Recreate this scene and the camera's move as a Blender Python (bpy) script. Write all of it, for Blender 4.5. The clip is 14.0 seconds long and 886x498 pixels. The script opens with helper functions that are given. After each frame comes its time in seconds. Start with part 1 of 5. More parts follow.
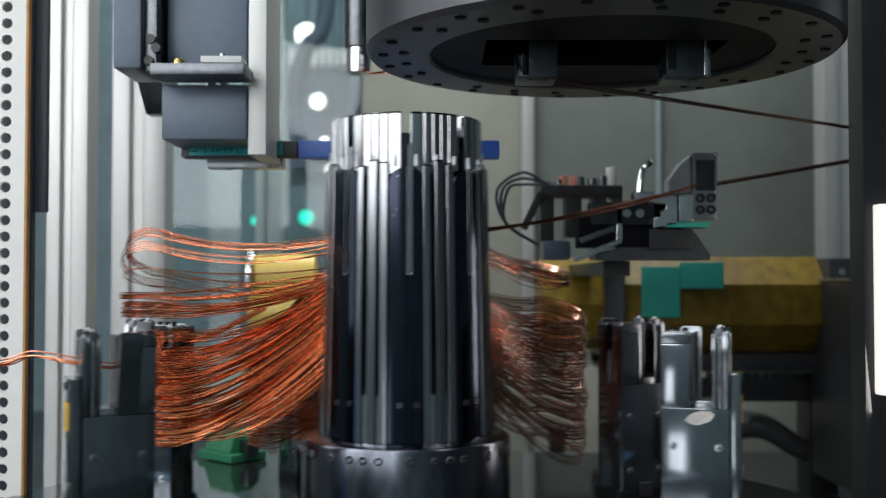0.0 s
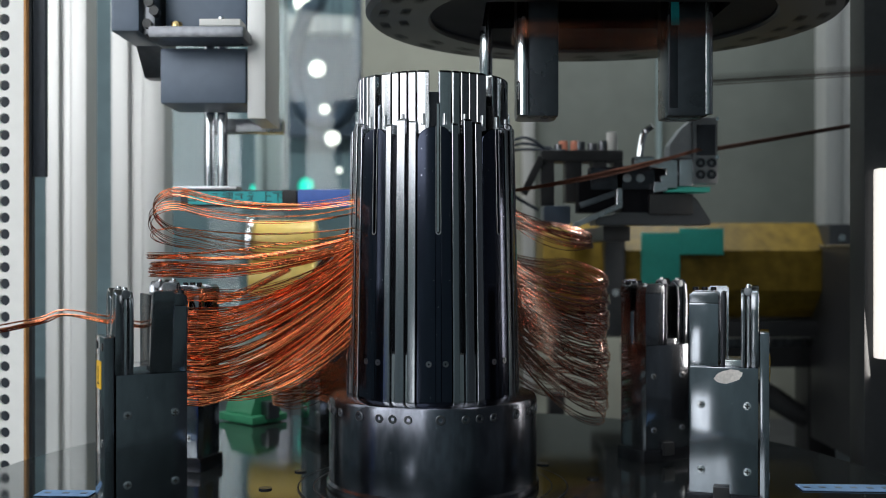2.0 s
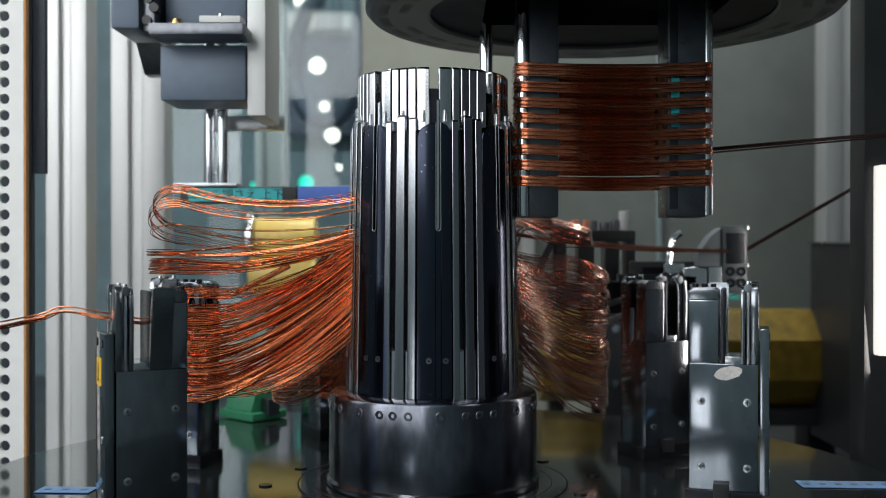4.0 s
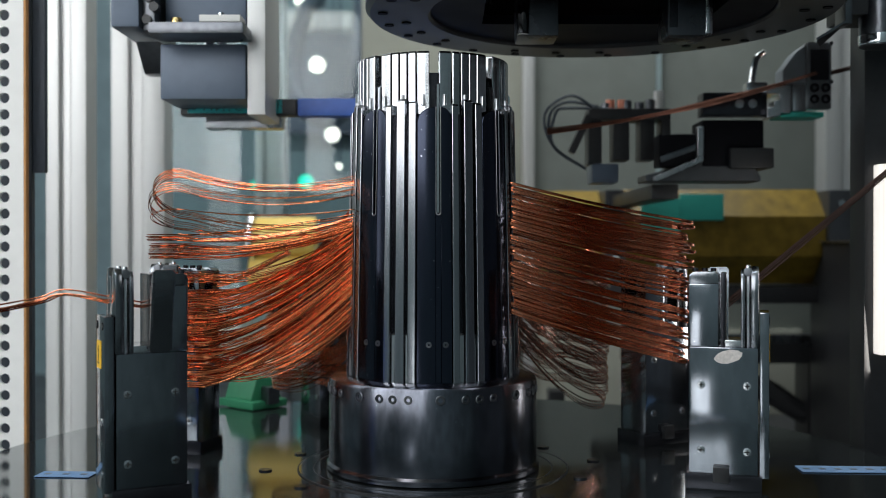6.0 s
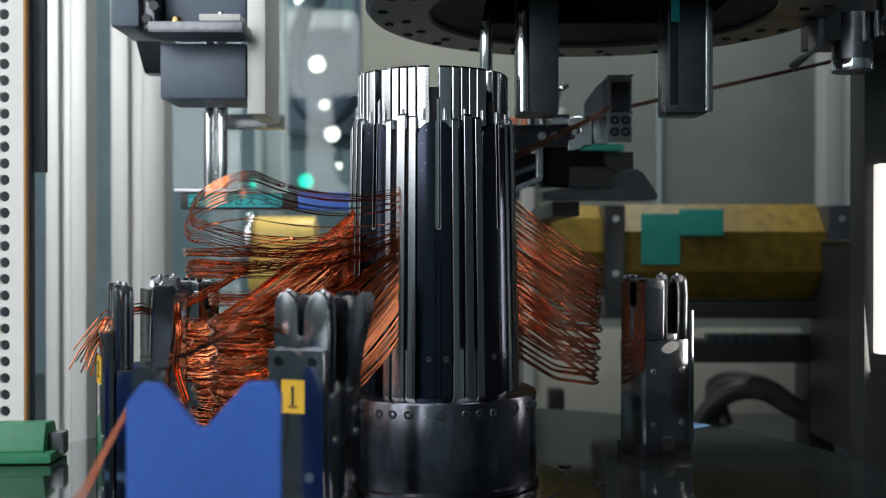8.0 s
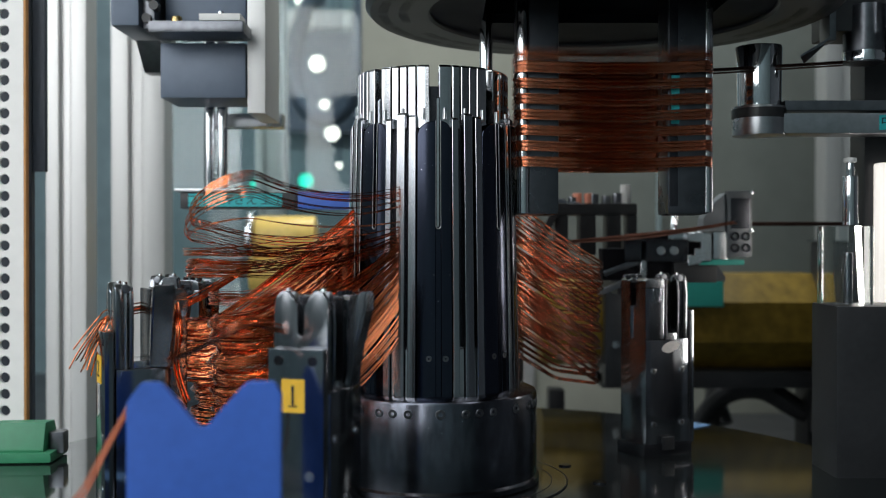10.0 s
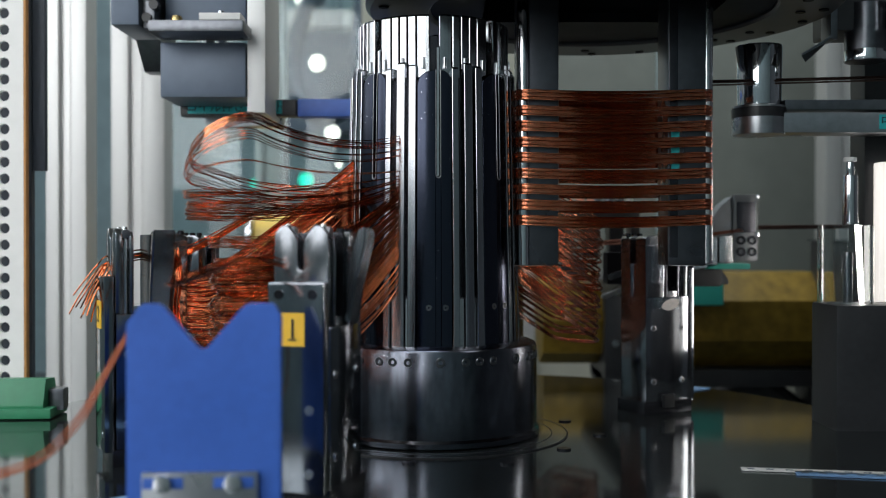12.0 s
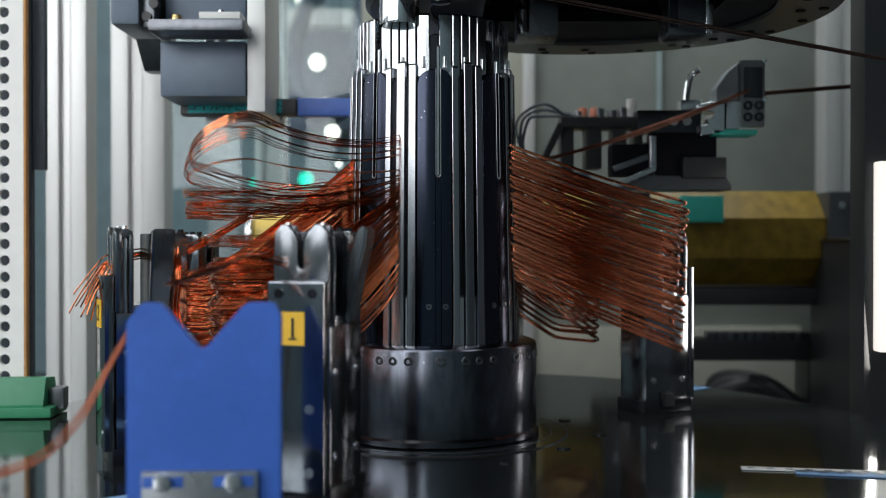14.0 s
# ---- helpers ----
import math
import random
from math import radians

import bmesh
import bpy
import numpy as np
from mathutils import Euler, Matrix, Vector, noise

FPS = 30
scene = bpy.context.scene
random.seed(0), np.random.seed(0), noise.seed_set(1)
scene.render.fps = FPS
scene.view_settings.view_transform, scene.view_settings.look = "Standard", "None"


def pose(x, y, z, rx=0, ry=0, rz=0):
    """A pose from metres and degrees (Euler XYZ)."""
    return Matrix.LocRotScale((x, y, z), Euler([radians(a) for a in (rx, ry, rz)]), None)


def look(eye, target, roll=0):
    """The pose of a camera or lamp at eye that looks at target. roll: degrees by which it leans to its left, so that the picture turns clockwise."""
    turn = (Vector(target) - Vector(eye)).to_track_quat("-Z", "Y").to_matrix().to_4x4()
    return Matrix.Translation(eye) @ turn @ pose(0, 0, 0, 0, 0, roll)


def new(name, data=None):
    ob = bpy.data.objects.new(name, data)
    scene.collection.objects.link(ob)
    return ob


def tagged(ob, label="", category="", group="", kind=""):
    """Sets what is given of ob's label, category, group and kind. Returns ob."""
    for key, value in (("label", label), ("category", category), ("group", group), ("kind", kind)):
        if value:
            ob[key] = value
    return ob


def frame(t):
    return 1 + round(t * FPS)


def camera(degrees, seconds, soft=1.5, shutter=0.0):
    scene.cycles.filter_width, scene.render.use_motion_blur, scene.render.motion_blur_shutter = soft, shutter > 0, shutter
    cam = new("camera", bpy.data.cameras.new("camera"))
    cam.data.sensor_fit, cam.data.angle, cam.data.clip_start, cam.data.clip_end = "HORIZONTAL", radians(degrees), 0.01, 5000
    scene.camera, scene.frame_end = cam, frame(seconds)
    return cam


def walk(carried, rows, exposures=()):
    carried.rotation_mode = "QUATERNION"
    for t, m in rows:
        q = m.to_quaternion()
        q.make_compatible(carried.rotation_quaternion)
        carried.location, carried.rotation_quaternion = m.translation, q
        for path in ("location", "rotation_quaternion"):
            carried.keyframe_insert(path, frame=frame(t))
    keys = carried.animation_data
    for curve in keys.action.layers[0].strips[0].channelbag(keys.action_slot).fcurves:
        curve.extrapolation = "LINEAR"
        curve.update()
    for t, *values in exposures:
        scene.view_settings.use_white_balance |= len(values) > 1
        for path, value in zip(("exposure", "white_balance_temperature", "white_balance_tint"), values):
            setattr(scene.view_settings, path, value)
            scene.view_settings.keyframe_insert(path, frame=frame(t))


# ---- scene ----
D = 0.88  # camera to column axis
cam = camera(46.2, 14.0, 0.95, 0.5)
cam.data.dof.use_dof = True
cam.data.dof.focus_distance = 0.83
cam.data.dof.aperture_fstop = 5.6


def view(t, tilt, rise):
    return t, pose(0.0086, -D, 0.20 + rise, 90 + tilt, 0, 0)


walk(cam, [view(0.0, 1.62, 0.0048), view(0.25, 1.20, 0.0035), view(0.5, 0.78, 0.0023), view(0.75, 0.48, 0.0014),
           view(1.0, 0.27, 0.0008), view(1.5, 0.0, 0.0), view(2.0, -0.05, -0.0002), view(3.0, -0.13, -0.0005),
           view(5.5, -0.23, -0.0008), view(8.0, -0.27, -0.0009), view(11.0, -0.31, -0.0010), view(14.0, -0.37, -0.0012)])

# ---------------------------------------------------------------- light
world = bpy.data.worlds.new("hall_air")
world.use_nodes = True
world.node_tree.nodes["Background"].inputs[0].default_value = (0.55, 0.66, 0.72, 1)
world.node_tree.nodes["Background"].inputs[1].default_value = 0.165
scene.world = world
scene.view_settings.exposure = 0.08


def area(name, m, sx, sy, watts, colour):
    data = bpy.data.lights.new(name, "AREA")
    data.shape, data.size, data.size_y, data.energy, data.color = "RECTANGLE", sx, sy, watts, colour
    ob = new(name, data)
    ob.matrix_world = m
    return ob


area("hall_light_front", look((-0.85, -1.12, 0.80), (-0.05, 0.0, 0.34)), 1.6, 0.8, 13, (0.96, 0.98, 1.0))
area("ceiling_lamp_cell", look((0.15, 0.36, 1.35), (0.20, 1.0, -0.05)), 1.2, 0.3, 3.8, (0.90, 0.98, 1.0))
# Added fill, not a known lamp: brightens the lower back panel behind the drive.
area("ceiling_lamp_back", look((0.20, 0.78, 2.15), (0.20, 0.86, 0.0)), 1.2, 0.12, 27, (0.92, 0.98, 1.0))
area("hall_light_left", look((-2.0, -0.35, 0.98), (-0.1, 0.0, 0.40)), 2.2, 0.8, 9, (0.95, 0.98, 1.0))
# Small unseen light, added for sparkle on the copper wires.
area("cell_lamp", look((-0.42, -0.30, 1.35), (-0.15, 0.0, 0.15)), 0.14, 0.14, 0.7, (1.0, 0.97, 0.92))
area("hall_light_right", look((1.30, -1.20, 1.50), (0.12, 0.1, 0.15)), 0.5, 0.5, 1.5, (0.94, 0.97, 1.0))
area("strip_lamp", look((0.402 - 0.004, 0.078, 0.17), (-0.2, 0.10, 0.12)), 0.02, 0.18, 0.13, (1.0, 0.95, 0.88))
area("side_strip", look((-0.66, -0.18, 0.30), (-0.60, 0.5, 0.22)), 0.15, 0.9, 0.72, (0.98, 0.99, 1.0))
area("hall_lamp_back", look((-0.5, 1.55, 1.9), (-0.5, 2.5, 0.3)), 2.0, 0.3, 7.5, (0.88, 0.99, 1.0))
# Added low light, no known window: gives the right post its bright reflection.
area("hall_window", look((-0.91, -2.25, -0.42), (0.1, 0.0, 0.05)), 0.28, 0.85, 1.7, (0.93, 0.97, 1.0))
# Added fill on the unseen front wall, so steel has something bright to reflect.
area("hall_lamp_aisle", look((-0.7, -1.5, 2.1), (-0.9, -2.3, 0.2)), 2.2, 0.3, 22, (0.82, 0.92, 1.0))


# ---------------------------------------------------------------- materials
def rgba(c):
    return (c[0], c[1], c[2], 1)


def mat(name, base, rough=0.5, metal=0.0, vary=0.25, scale=30.0, bump=0.1, stretch=(1, 1, 1), spec=0.5, coat=0.0, dust=0.0):
    m = bpy.data.materials.new(name)
    m.use_nodes = True
    nt = m.node_tree
    b = nt.nodes["Principled BSDF"]
    b.inputs["Metallic"].default_value = metal
    b.inputs["Specular IOR Level"].default_value = spec
    b.inputs["Coat Weight"].default_value = coat
    co = nt.nodes.new("ShaderNodeTexCoord")
    mp = nt.nodes.new("ShaderNodeMapping")
    mp.inputs["Scale"].default_value = stretch
    nt.links.new(co.outputs["Object"], mp.inputs["Vector"])
    fine = nt.nodes.new("ShaderNodeTexNoise")
    fine.inputs["Scale"].default_value = scale * 8
    fine.inputs["Detail"].default_value = 4
    wide = nt.nodes.new("ShaderNodeTexNoise")
    wide.inputs["Scale"].default_value = scale
    wide.inputs["Detail"].default_value = 5
    nt.links.new(mp.outputs[0], fine.inputs["Vector"])
    nt.links.new(mp.outputs[0], wide.inputs["Vector"])
    info = nt.nodes.new("ShaderNodeObjectInfo")
    ramp = nt.nodes.new("ShaderNodeValToRGB")
    ramp.color_ramp.elements[0].position, ramp.color_ramp.elements[1].position = 0.3, 0.72
    ramp.color_ramp.elements[0].color = rgba([v * (1 - vary) for v in base])
    ramp.color_ramp.elements[1].color = rgba([min(1, v * (1 + vary)) for v in base])
    mix = nt.nodes.new("ShaderNodeMath")
    mix.operation = "MULTIPLY_ADD"
    mix.inputs[1].default_value, mix.inputs[2].default_value = 0.45, 0.0
    nt.links.new(fine.outputs["Fac"], mix.inputs[0])
    add = nt.nodes.new("ShaderNodeMath")
    add.operation = "MULTIPLY_ADD"
    add.inputs[1].default_value = 0.5
    nt.links.new(wide.outputs["Fac"], add.inputs[0])
    nt.links.new(mix.outputs[0], add.inputs[2])
    rnd = nt.nodes.new("ShaderNodeMath")
    rnd.operation = "MULTIPLY_ADD"
    rnd.inputs[1].default_value = 0.12
    nt.links.new(info.outputs["Random"], rnd.inputs[0])
    nt.links.new(add.outputs[0], rnd.inputs[2])
    nt.links.new(rnd.outputs[0], ramp.inputs["Fac"])
    if dust:
        cells = nt.nodes.new("ShaderNodeTexVoronoi")
        cells.inputs["Scale"].default_value = 160
        nt.links.new(co.outputs["Object"], cells.inputs["Vector"])
        less = nt.nodes.new("ShaderNodeMath")
        less.operation = "LESS_THAN"
        less.inputs[1].default_value = dust
        nt.links.new(cells.outputs["Distance"], less.inputs[0])
        speck = nt.nodes.new("ShaderNodeMix")
        speck.data_type = "RGBA"
        nt.links.new(less.outputs[0], speck.inputs["Factor"])
        nt.links.new(ramp.outputs["Color"], speck.inputs["A"])
        speck.inputs["B"].default_value = (0.75, 0.75, 0.78, 1)
        nt.links.new(speck.outputs["Result"], b.inputs["Base Color"])
    else:
        nt.links.new(ramp.outputs["Color"], b.inputs["Base Color"])
    ro = nt.nodes.new("ShaderNodeMapRange")
    ro.inputs["To Min"].default_value, ro.inputs["To Max"].default_value = max(0.02, rough * 0.7), min(1, rough * 1.35)
    nt.links.new(wide.outputs["Fac"], ro.inputs["Value"])
    nt.links.new(ro.outputs[0], b.inputs["Roughness"])
    if bump:
        bp = nt.nodes.new("ShaderNodeBump")
        bp.inputs["Strength"].default_value = bump
        bp.inputs["Distance"].default_value = 0.0006
        nt.links.new(fine.outputs["Fac"], bp.inputs["Height"])
        nt.links.new(bp.outputs[0], b.inputs["Normal"])
    return m


def glow(name, colour, strength):
    m = bpy.data.materials.new(name)
    m.use_nodes = True
    b = m.node_tree.nodes["Principled BSDF"]
    b.inputs["Base Color"].default_value = rgba(colour)
    b.inputs["Emission Color"].default_value = rgba(colour)
    b.inputs["Emission Strength"].default_value = strength
    return m


def glass(name, colour, rough=0.02):
    m = bpy.data.materials.new(name)
    m.use_nodes = True
    b = m.node_tree.nodes["Principled BSDF"]
    b.inputs["Base Color"].default_value = rgba(colour)
    b.inputs["Transmission Weight"].default_value = 1.0
    b.inputs["Roughness"].default_value = rough
    b.inputs["IOR"].default_value = 1.45
    return m


BLADE = mat("ground_blade_steel", (0.42, 0.43, 0.46), 0.19, 1.0, 0.25, 16, 0.06, (1, 1, 0.08), dust=0.05)
CROWN = mat("polished_crown_steel", (0.54, 0.55, 0.57), 0.12, 1.0, 0.12, 20, 0.01)
STEEL = mat("ground_steel", (0.62, 0.63, 0.65), 0.22, 1.0, 0.15, 12, 0.06, (1, 1, 0.08))
CHROME = mat("chrome", (0.75, 0.76, 0.78), 0.08, 1.0, 0.06, 20, 0.0)
# Dark surroundings mirrored by the polished panels are put into this colour.
PANEL_STEEL = mat("blued_steel", (0.042, 0.048, 0.07), 0.15, 1.0, 0.2, 14, 0.03, (1, 1, 0.15), dust=0.05)
BLACK_OXIDE = mat("black_oxide_steel", (0.05, 0.05, 0.058), 0.22, 0.85, 0.35, 18, 0.08, (1, 1, 0.3))
GREY_STEEL = mat("machined_grey_steel", (0.42, 0.43, 0.45), 0.28, 1.0, 0.22, 16, 0.08)
DARK_STEEL = mat("dark_steel", (0.16, 0.165, 0.18), 0.3, 1.0, 0.3, 16, 0.1)
ALU = mat("anodised_aluminium", (0.60, 0.597, 0.585), 0.4, 0.45, 0.06, 8, 0.04, (1, 1, 0.1))
TABLE = mat("dark_table_plate", (0.15, 0.172, 0.178), 0.08, 0.92, 0.2, 6, 0.006)
COPPER = mat("enamelled_copper", (0.70, 0.215, 0.085), 0.15, 1.0, 0.5, 40, 0.0, coat=0.5)
# Plain copper browned: weak light on the right coil is put into its colour.
COPPER_DIM = mat("brown_enamelled_copper", (0.60, 0.30, 0.22), 0.2, 1.0, 0.4, 40, 0.0, coat=1.0)
# Darker copper: low light on the wound loops is put into the colour.
COPPER_DARK = mat("dark_enamelled_copper", (0.58, 0.185, 0.085), 0.2, 1.0, 0.3, 40, 0.0, coat=0.8)
BLUE = mat("blue_plastic", (0.036, 0.115, 0.46), 0.40, 0.0, 0.12, 20, 0.08)
YELLOW = mat("yellow_sticker", (0.85, 0.50, 0.04), 0.5, 0.0, 0.08, 20, 0.0)
INK = mat("black_ink", (0.015, 0.015, 0.015), 0.6, 0.0, 0.1, 20, 0.0)
TEAL = mat("teal_label_tape", (0.02, 0.40, 0.42), 0.45, 0.0, 0.1, 25, 0.0)
WHITE = mat("white_paint", (0.70, 0.69, 0.665), 0.45, 0.0, 0.06, 9, 0.03)
GREY_PAINT = mat("grey_blue_paint", (0.078, 0.104, 0.145), 0.32, 0.2, 0.12, 10, 0.03)
BLACK = mat("black_plastic", (0.02, 0.02, 0.022), 0.4, 0.0, 0.3, 20, 0.06)
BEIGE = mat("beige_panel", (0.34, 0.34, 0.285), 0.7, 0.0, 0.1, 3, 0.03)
GREENGREY = mat("grey_green_panel", (0.30, 0.38, 0.39), 0.6, 0.0, 0.15, 3, 0.03)
AMBER = mat("amber_film", (0.165, 0.106, 0.015), 0.42, 0.0, 0.6, 7, 0.3, spec=0.2)
GREEN_TAPE = mat("green_tape", (0.03, 0.36, 0.29), 0.5, 0.0, 0.1, 20, 0.03)
GREEN = mat("green_plastic", (0.025, 0.19, 0.09), 0.45, 0.0, 0.15, 15, 0.05)
HALL_BLUE = mat("blue_grey_hall_paint", (0.19, 0.265, 0.295), 0.6, 0.0, 0.2, 3, 0.03)
FLOOR = mat("hall_floor", (0.16, 0.17, 0.17), 0.5, 0.0, 0.2, 3, 0.03)
CABLE = mat("cable_rubber", (0.03, 0.04, 0.055), 0.5, 0.0, 0.2, 20, 0.05)
BROWN = mat("brown_edge", (0.42, 0.20, 0.06), 0.6, 0.0, 0.2, 15, 0.05)
BRASS = mat("brass", (0.75, 0.55, 0.25), 0.25, 1.0, 0.15, 30, 0.05)
LAMP = glow("lamp_glow", (1.0, 0.95, 0.85), 3.0)
STRIP = glow("strip_glow", (1.0, 0.94, 0.87), 0.68)
TEAL_GLOW = glow("teal_indicator", (0.02, 0.85, 0.62), 0.9)
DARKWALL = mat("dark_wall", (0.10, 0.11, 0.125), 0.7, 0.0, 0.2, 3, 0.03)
POST_STEEL = mat("oiled_post_steel", (0.30, 0.315, 0.345), 0.11, 1.0, 0.25, 14, 0.03, (1, 1, 0.4), dust=0.05)
FORK = mat("worn_fork_steel", (0.27, 0.28, 0.30), 0.19, 1.0, 0.3, 18, 0.04, (1, 1, 0.4))
OILED = mat("oiled_black_steel", (0.112, 0.118, 0.140), 0.2, 1.0, 0.55, 22, 0.05, (1, 1, 0.35), dust=0.045)
HEAD_STEEL = mat("dark_grey_head_steel", (0.075, 0.078, 0.085), 0.35, 0.7, 0.15, 10, 0.04)
DARK_PILLAR = mat("dark_pillar_steel", (0.13, 0.13, 0.145), 0.28, 1.0, 0.2, 14, 0.05)
DARK_PLATE = mat("dark_plate_paint", (0.16, 0.175, 0.19), 0.45, 0.1, 0.2, 14, 0.05)
# Lit copy of the amber: the light falling on the spool is in the colour.
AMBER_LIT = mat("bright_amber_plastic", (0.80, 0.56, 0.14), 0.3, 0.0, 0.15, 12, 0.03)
PALE_BLUE = mat("pale_blue_sticker", (0.16, 0.30, 0.52), 0.5, 0.0, 0.1, 20, 0.0)
SALMON = mat("salmon_plastic", (0.75, 0.28, 0.18), 0.5, 0.0, 0.1, 20, 0.0)
FEED = mat("brown_feed_wire", (0.085, 0.05, 0.042), 0.35, 0.8, 0.2, 40, 0.05)
SMEAR = mat("dried_grease", (0.58, 0.53, 0.50), 0.6, 0.0, 0.3, 60, 0.3)
PANE = glass("tinted_pane", (0.80, 0.90, 0.90))
FACE_BLACK = mat("glossy_black_face", (0.004, 0.004, 0.006), 0.5, 0.0, 0.3, 10, 0.02, spec=0.1)
LEAD_BROWN = mat("brown_lead_wire", (0.19, 0.085, 0.06), 0.35, 0.85, 0.3, 40, 0.0)
DULL_COPPER = mat("dull_red_copper", (0.34, 0.11, 0.06), 0.4, 0.9, 0.25, 40, 0.0)
JAW_STEEL = mat("dark_jaw_steel", (0.17, 0.178, 0.188), 0.32, 0.6, 0.2, 14, 0.04)
ROLLER = mat("dull_roller_steel", (0.22, 0.23, 0.25), 0.38, 1.0, 0.2, 20, 0.05)
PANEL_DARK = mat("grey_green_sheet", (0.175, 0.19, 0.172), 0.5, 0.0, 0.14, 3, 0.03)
CLEAR = glass("clear_acrylic", (0.95, 0.98, 0.98))


# ---------------------------------------------------------------- mesh helpers
def part(name, bm, material, parent=None, label="", smooth=35):
    me = bpy.data.meshes.new(name)
    bm.normal_update()
    bm.to_mesh(me)
    bm.free()
    me.materials.append(material)
    if smooth:
        for p in me.polygons:
            p.use_smooth = True
        me.set_sharp_from_angle(angle=radians(smooth))
    ob = new(name, me)
    if parent:
        ob.parent = parent
    return tagged(ob, label)


def shared(name, source, parent, m=None):
    ob = new(name, source.data)
    ob.parent = parent
    if m is not None:
        ob.matrix_basis = m
    return ob


def thing(name, label, category, group="", m=None):
    ob = new(name)
    ob.empty_display_size = 0.05
    if m is not None:
        ob.matrix_basis = m
    return tagged(ob, label, category, group)


def bx(bm, x0, x1, y0, y1, z0, z1, bev=0.0, m=None):
    made = bmesh.ops.create_cube(bm, size=1.0)["verts"]
    box = Matrix.Translation(((x0 + x1) / 2, (y0 + y1) / 2, (z0 + z1) / 2)) @ Matrix.Diagonal((abs(x1 - x0), abs(y1 - y0), abs(z1 - z0), 1))
    bmesh.ops.transform(bm, matrix=(m @ box) if m is not None else box, verts=made)
    if bev:
        edges = {e for v in made for e in v.link_edges}
        bmesh.ops.bevel(bm, geom=list(edges), offset=bev, segments=2, affect="EDGES", profile=0.7)
    return bm


def cy(bm, p0, p1, r0, r1=None, n=28, bev=0.0):
    p0, p1 = Vector(p0), Vector(p1)
    r1 = r0 if r1 is None else r1
    turn = (p1 - p0).to_track_quat("Z", "Y").to_matrix().to_4x4()
    m = Matrix.Translation((p0 + p1) / 2) @ turn
    made = bmesh.ops.create_cone(bm, cap_ends=True, segments=n, radius1=r0, radius2=r1, depth=(p1 - p0).length, matrix=m)["verts"]
    if bev:
        rims = [e for e in {e for v in made for e in v.link_edges} if any(len(f.verts) > 4 for f in e.link_faces)]
        bmesh.ops.bevel(bm, geom=rims, offset=bev, segments=2, affect="EDGES", profile=0.7)
    return bm


def lathe(bm, profile, n=128, a0=0.0, a1=360.0):
    """A turned body: (radius, height) pairs from bottom to top round the z axis; closed ring of profile points."""
    full = abs(a1 - a0) >= 360
    cols = n if full else n + 1
    grid = []
    for i in range(cols):
        a = radians(a0 + (a1 - a0) * i / n)
        grid.append([bm.verts.new((r * math.sin(a), -r * math.cos(a), z)) for r, z in profile])
    k = len(profile)
    for i in range(n):
        p, q = grid[i], grid[(i + 1) % cols]
        for j in range(k):
            bm.faces.new((p[j], q[j], q[(j + 1) % k], p[(j + 1) % k]))
    if not full:
        bm.faces.new(grid[0])
        bm.faces.new(grid[-1][::-1])
    bmesh.ops.recalc_face_normals(bm, faces=bm.faces[:])
    return bm


def tube(bm, pts, r, n=6, closed=False):
    pts = [Vector(p) for p in pts]
    rings, up = [], None
    k = len(pts)
    for i, p in enumerate(pts):
        a = pts[i - 1] if (i or closed) else p
        b = pts[(i + 1) % k] if (i < k - 1 or closed) else p
        d = (b - a).normalized()
        if up is None:
            up = Vector((0, 0, 1)) if abs(d.z) < 0.9 else Vector((1, 0, 0))
        side = d.cross(up).normalized()
        up = side.cross(d).normalized()
        rings.append([bm.verts.new(p + r * (math.cos(t) * side + math.sin(t) * up)) for t in [6.28318 * j / n for j in range(n)]])
    for i in range(k if closed else k - 1):
        p, q = rings[i], rings[(i + 1) % k]
        for j in range(n):
            bm.faces.new((p[j], p[(j + 1) % n], q[(j + 1) % n], q[j]))
    if not closed:
        bm.faces.new(rings[0][::-1])
        bm.faces.new(rings[-1])
    return bm


def smooth_line(pts, n=10):
    """A Catmull-Rom line through the points."""
    pts = [Vector(p) for p in pts]
    out = []
    for i in range(len(pts) - 1):
        p0, p1, p2, p3 = pts[max(i - 1, 0)], pts[i], pts[i + 1], pts[min(i + 2, len(pts) - 1)]
        for j in range(n):
            t = j / n
            out.append(0.5 * ((2 * p1) + (p2 - p0) * t + (2 * p0 - 5 * p1 + 4 * p2 - p3) * t * t + (3 * p1 - p0 - 3 * p2 + p3) * t ** 3))
    out.append(pts[-1])
    return out


def B():
    return bmesh.new()


# ---------------------------------------------------------------- timing
def along(keys, t):
    """Eased value at t between (time, value) keys."""
    if t <= keys[0][0]:
        return keys[0][1]
    for (t0, v0), (t1, v1) in zip(keys, keys[1:]):
        if t <= t1:
            u = (t - t0) / (t1 - t0)
            return v0 + (v1 - v0) * u
    return keys[-1][1]


TURN = [(0, 0), (6.0, 0), (6.1, 2.5), (6.2, 10.5), (6.3, 26.5), (6.4, 40), (6.5, 43.8), (6.6, 45), (14, 45)]
LIFT = [(0, -0.003), (0.2, 0), (4.5, 0), (4.9, 0.0436), (5.4, 0.0436), (5.5, 0.032), (5.6, 0.018), (5.7, 0.0125), (5.9, 0.0118),
        (6.7, 0.0118), (6.8, 0.008), (6.9, 0.002), (7.0, 0), (11.5, 0), (11.6, 0.0036), (11.7, 0.0162), (11.8, 0.0333), (11.9, 0.0392), (14, 0.0392)]
SLIDE = [(0, -0.0225), (0.1, -0.006), (0.2, 0), (14, 0)]
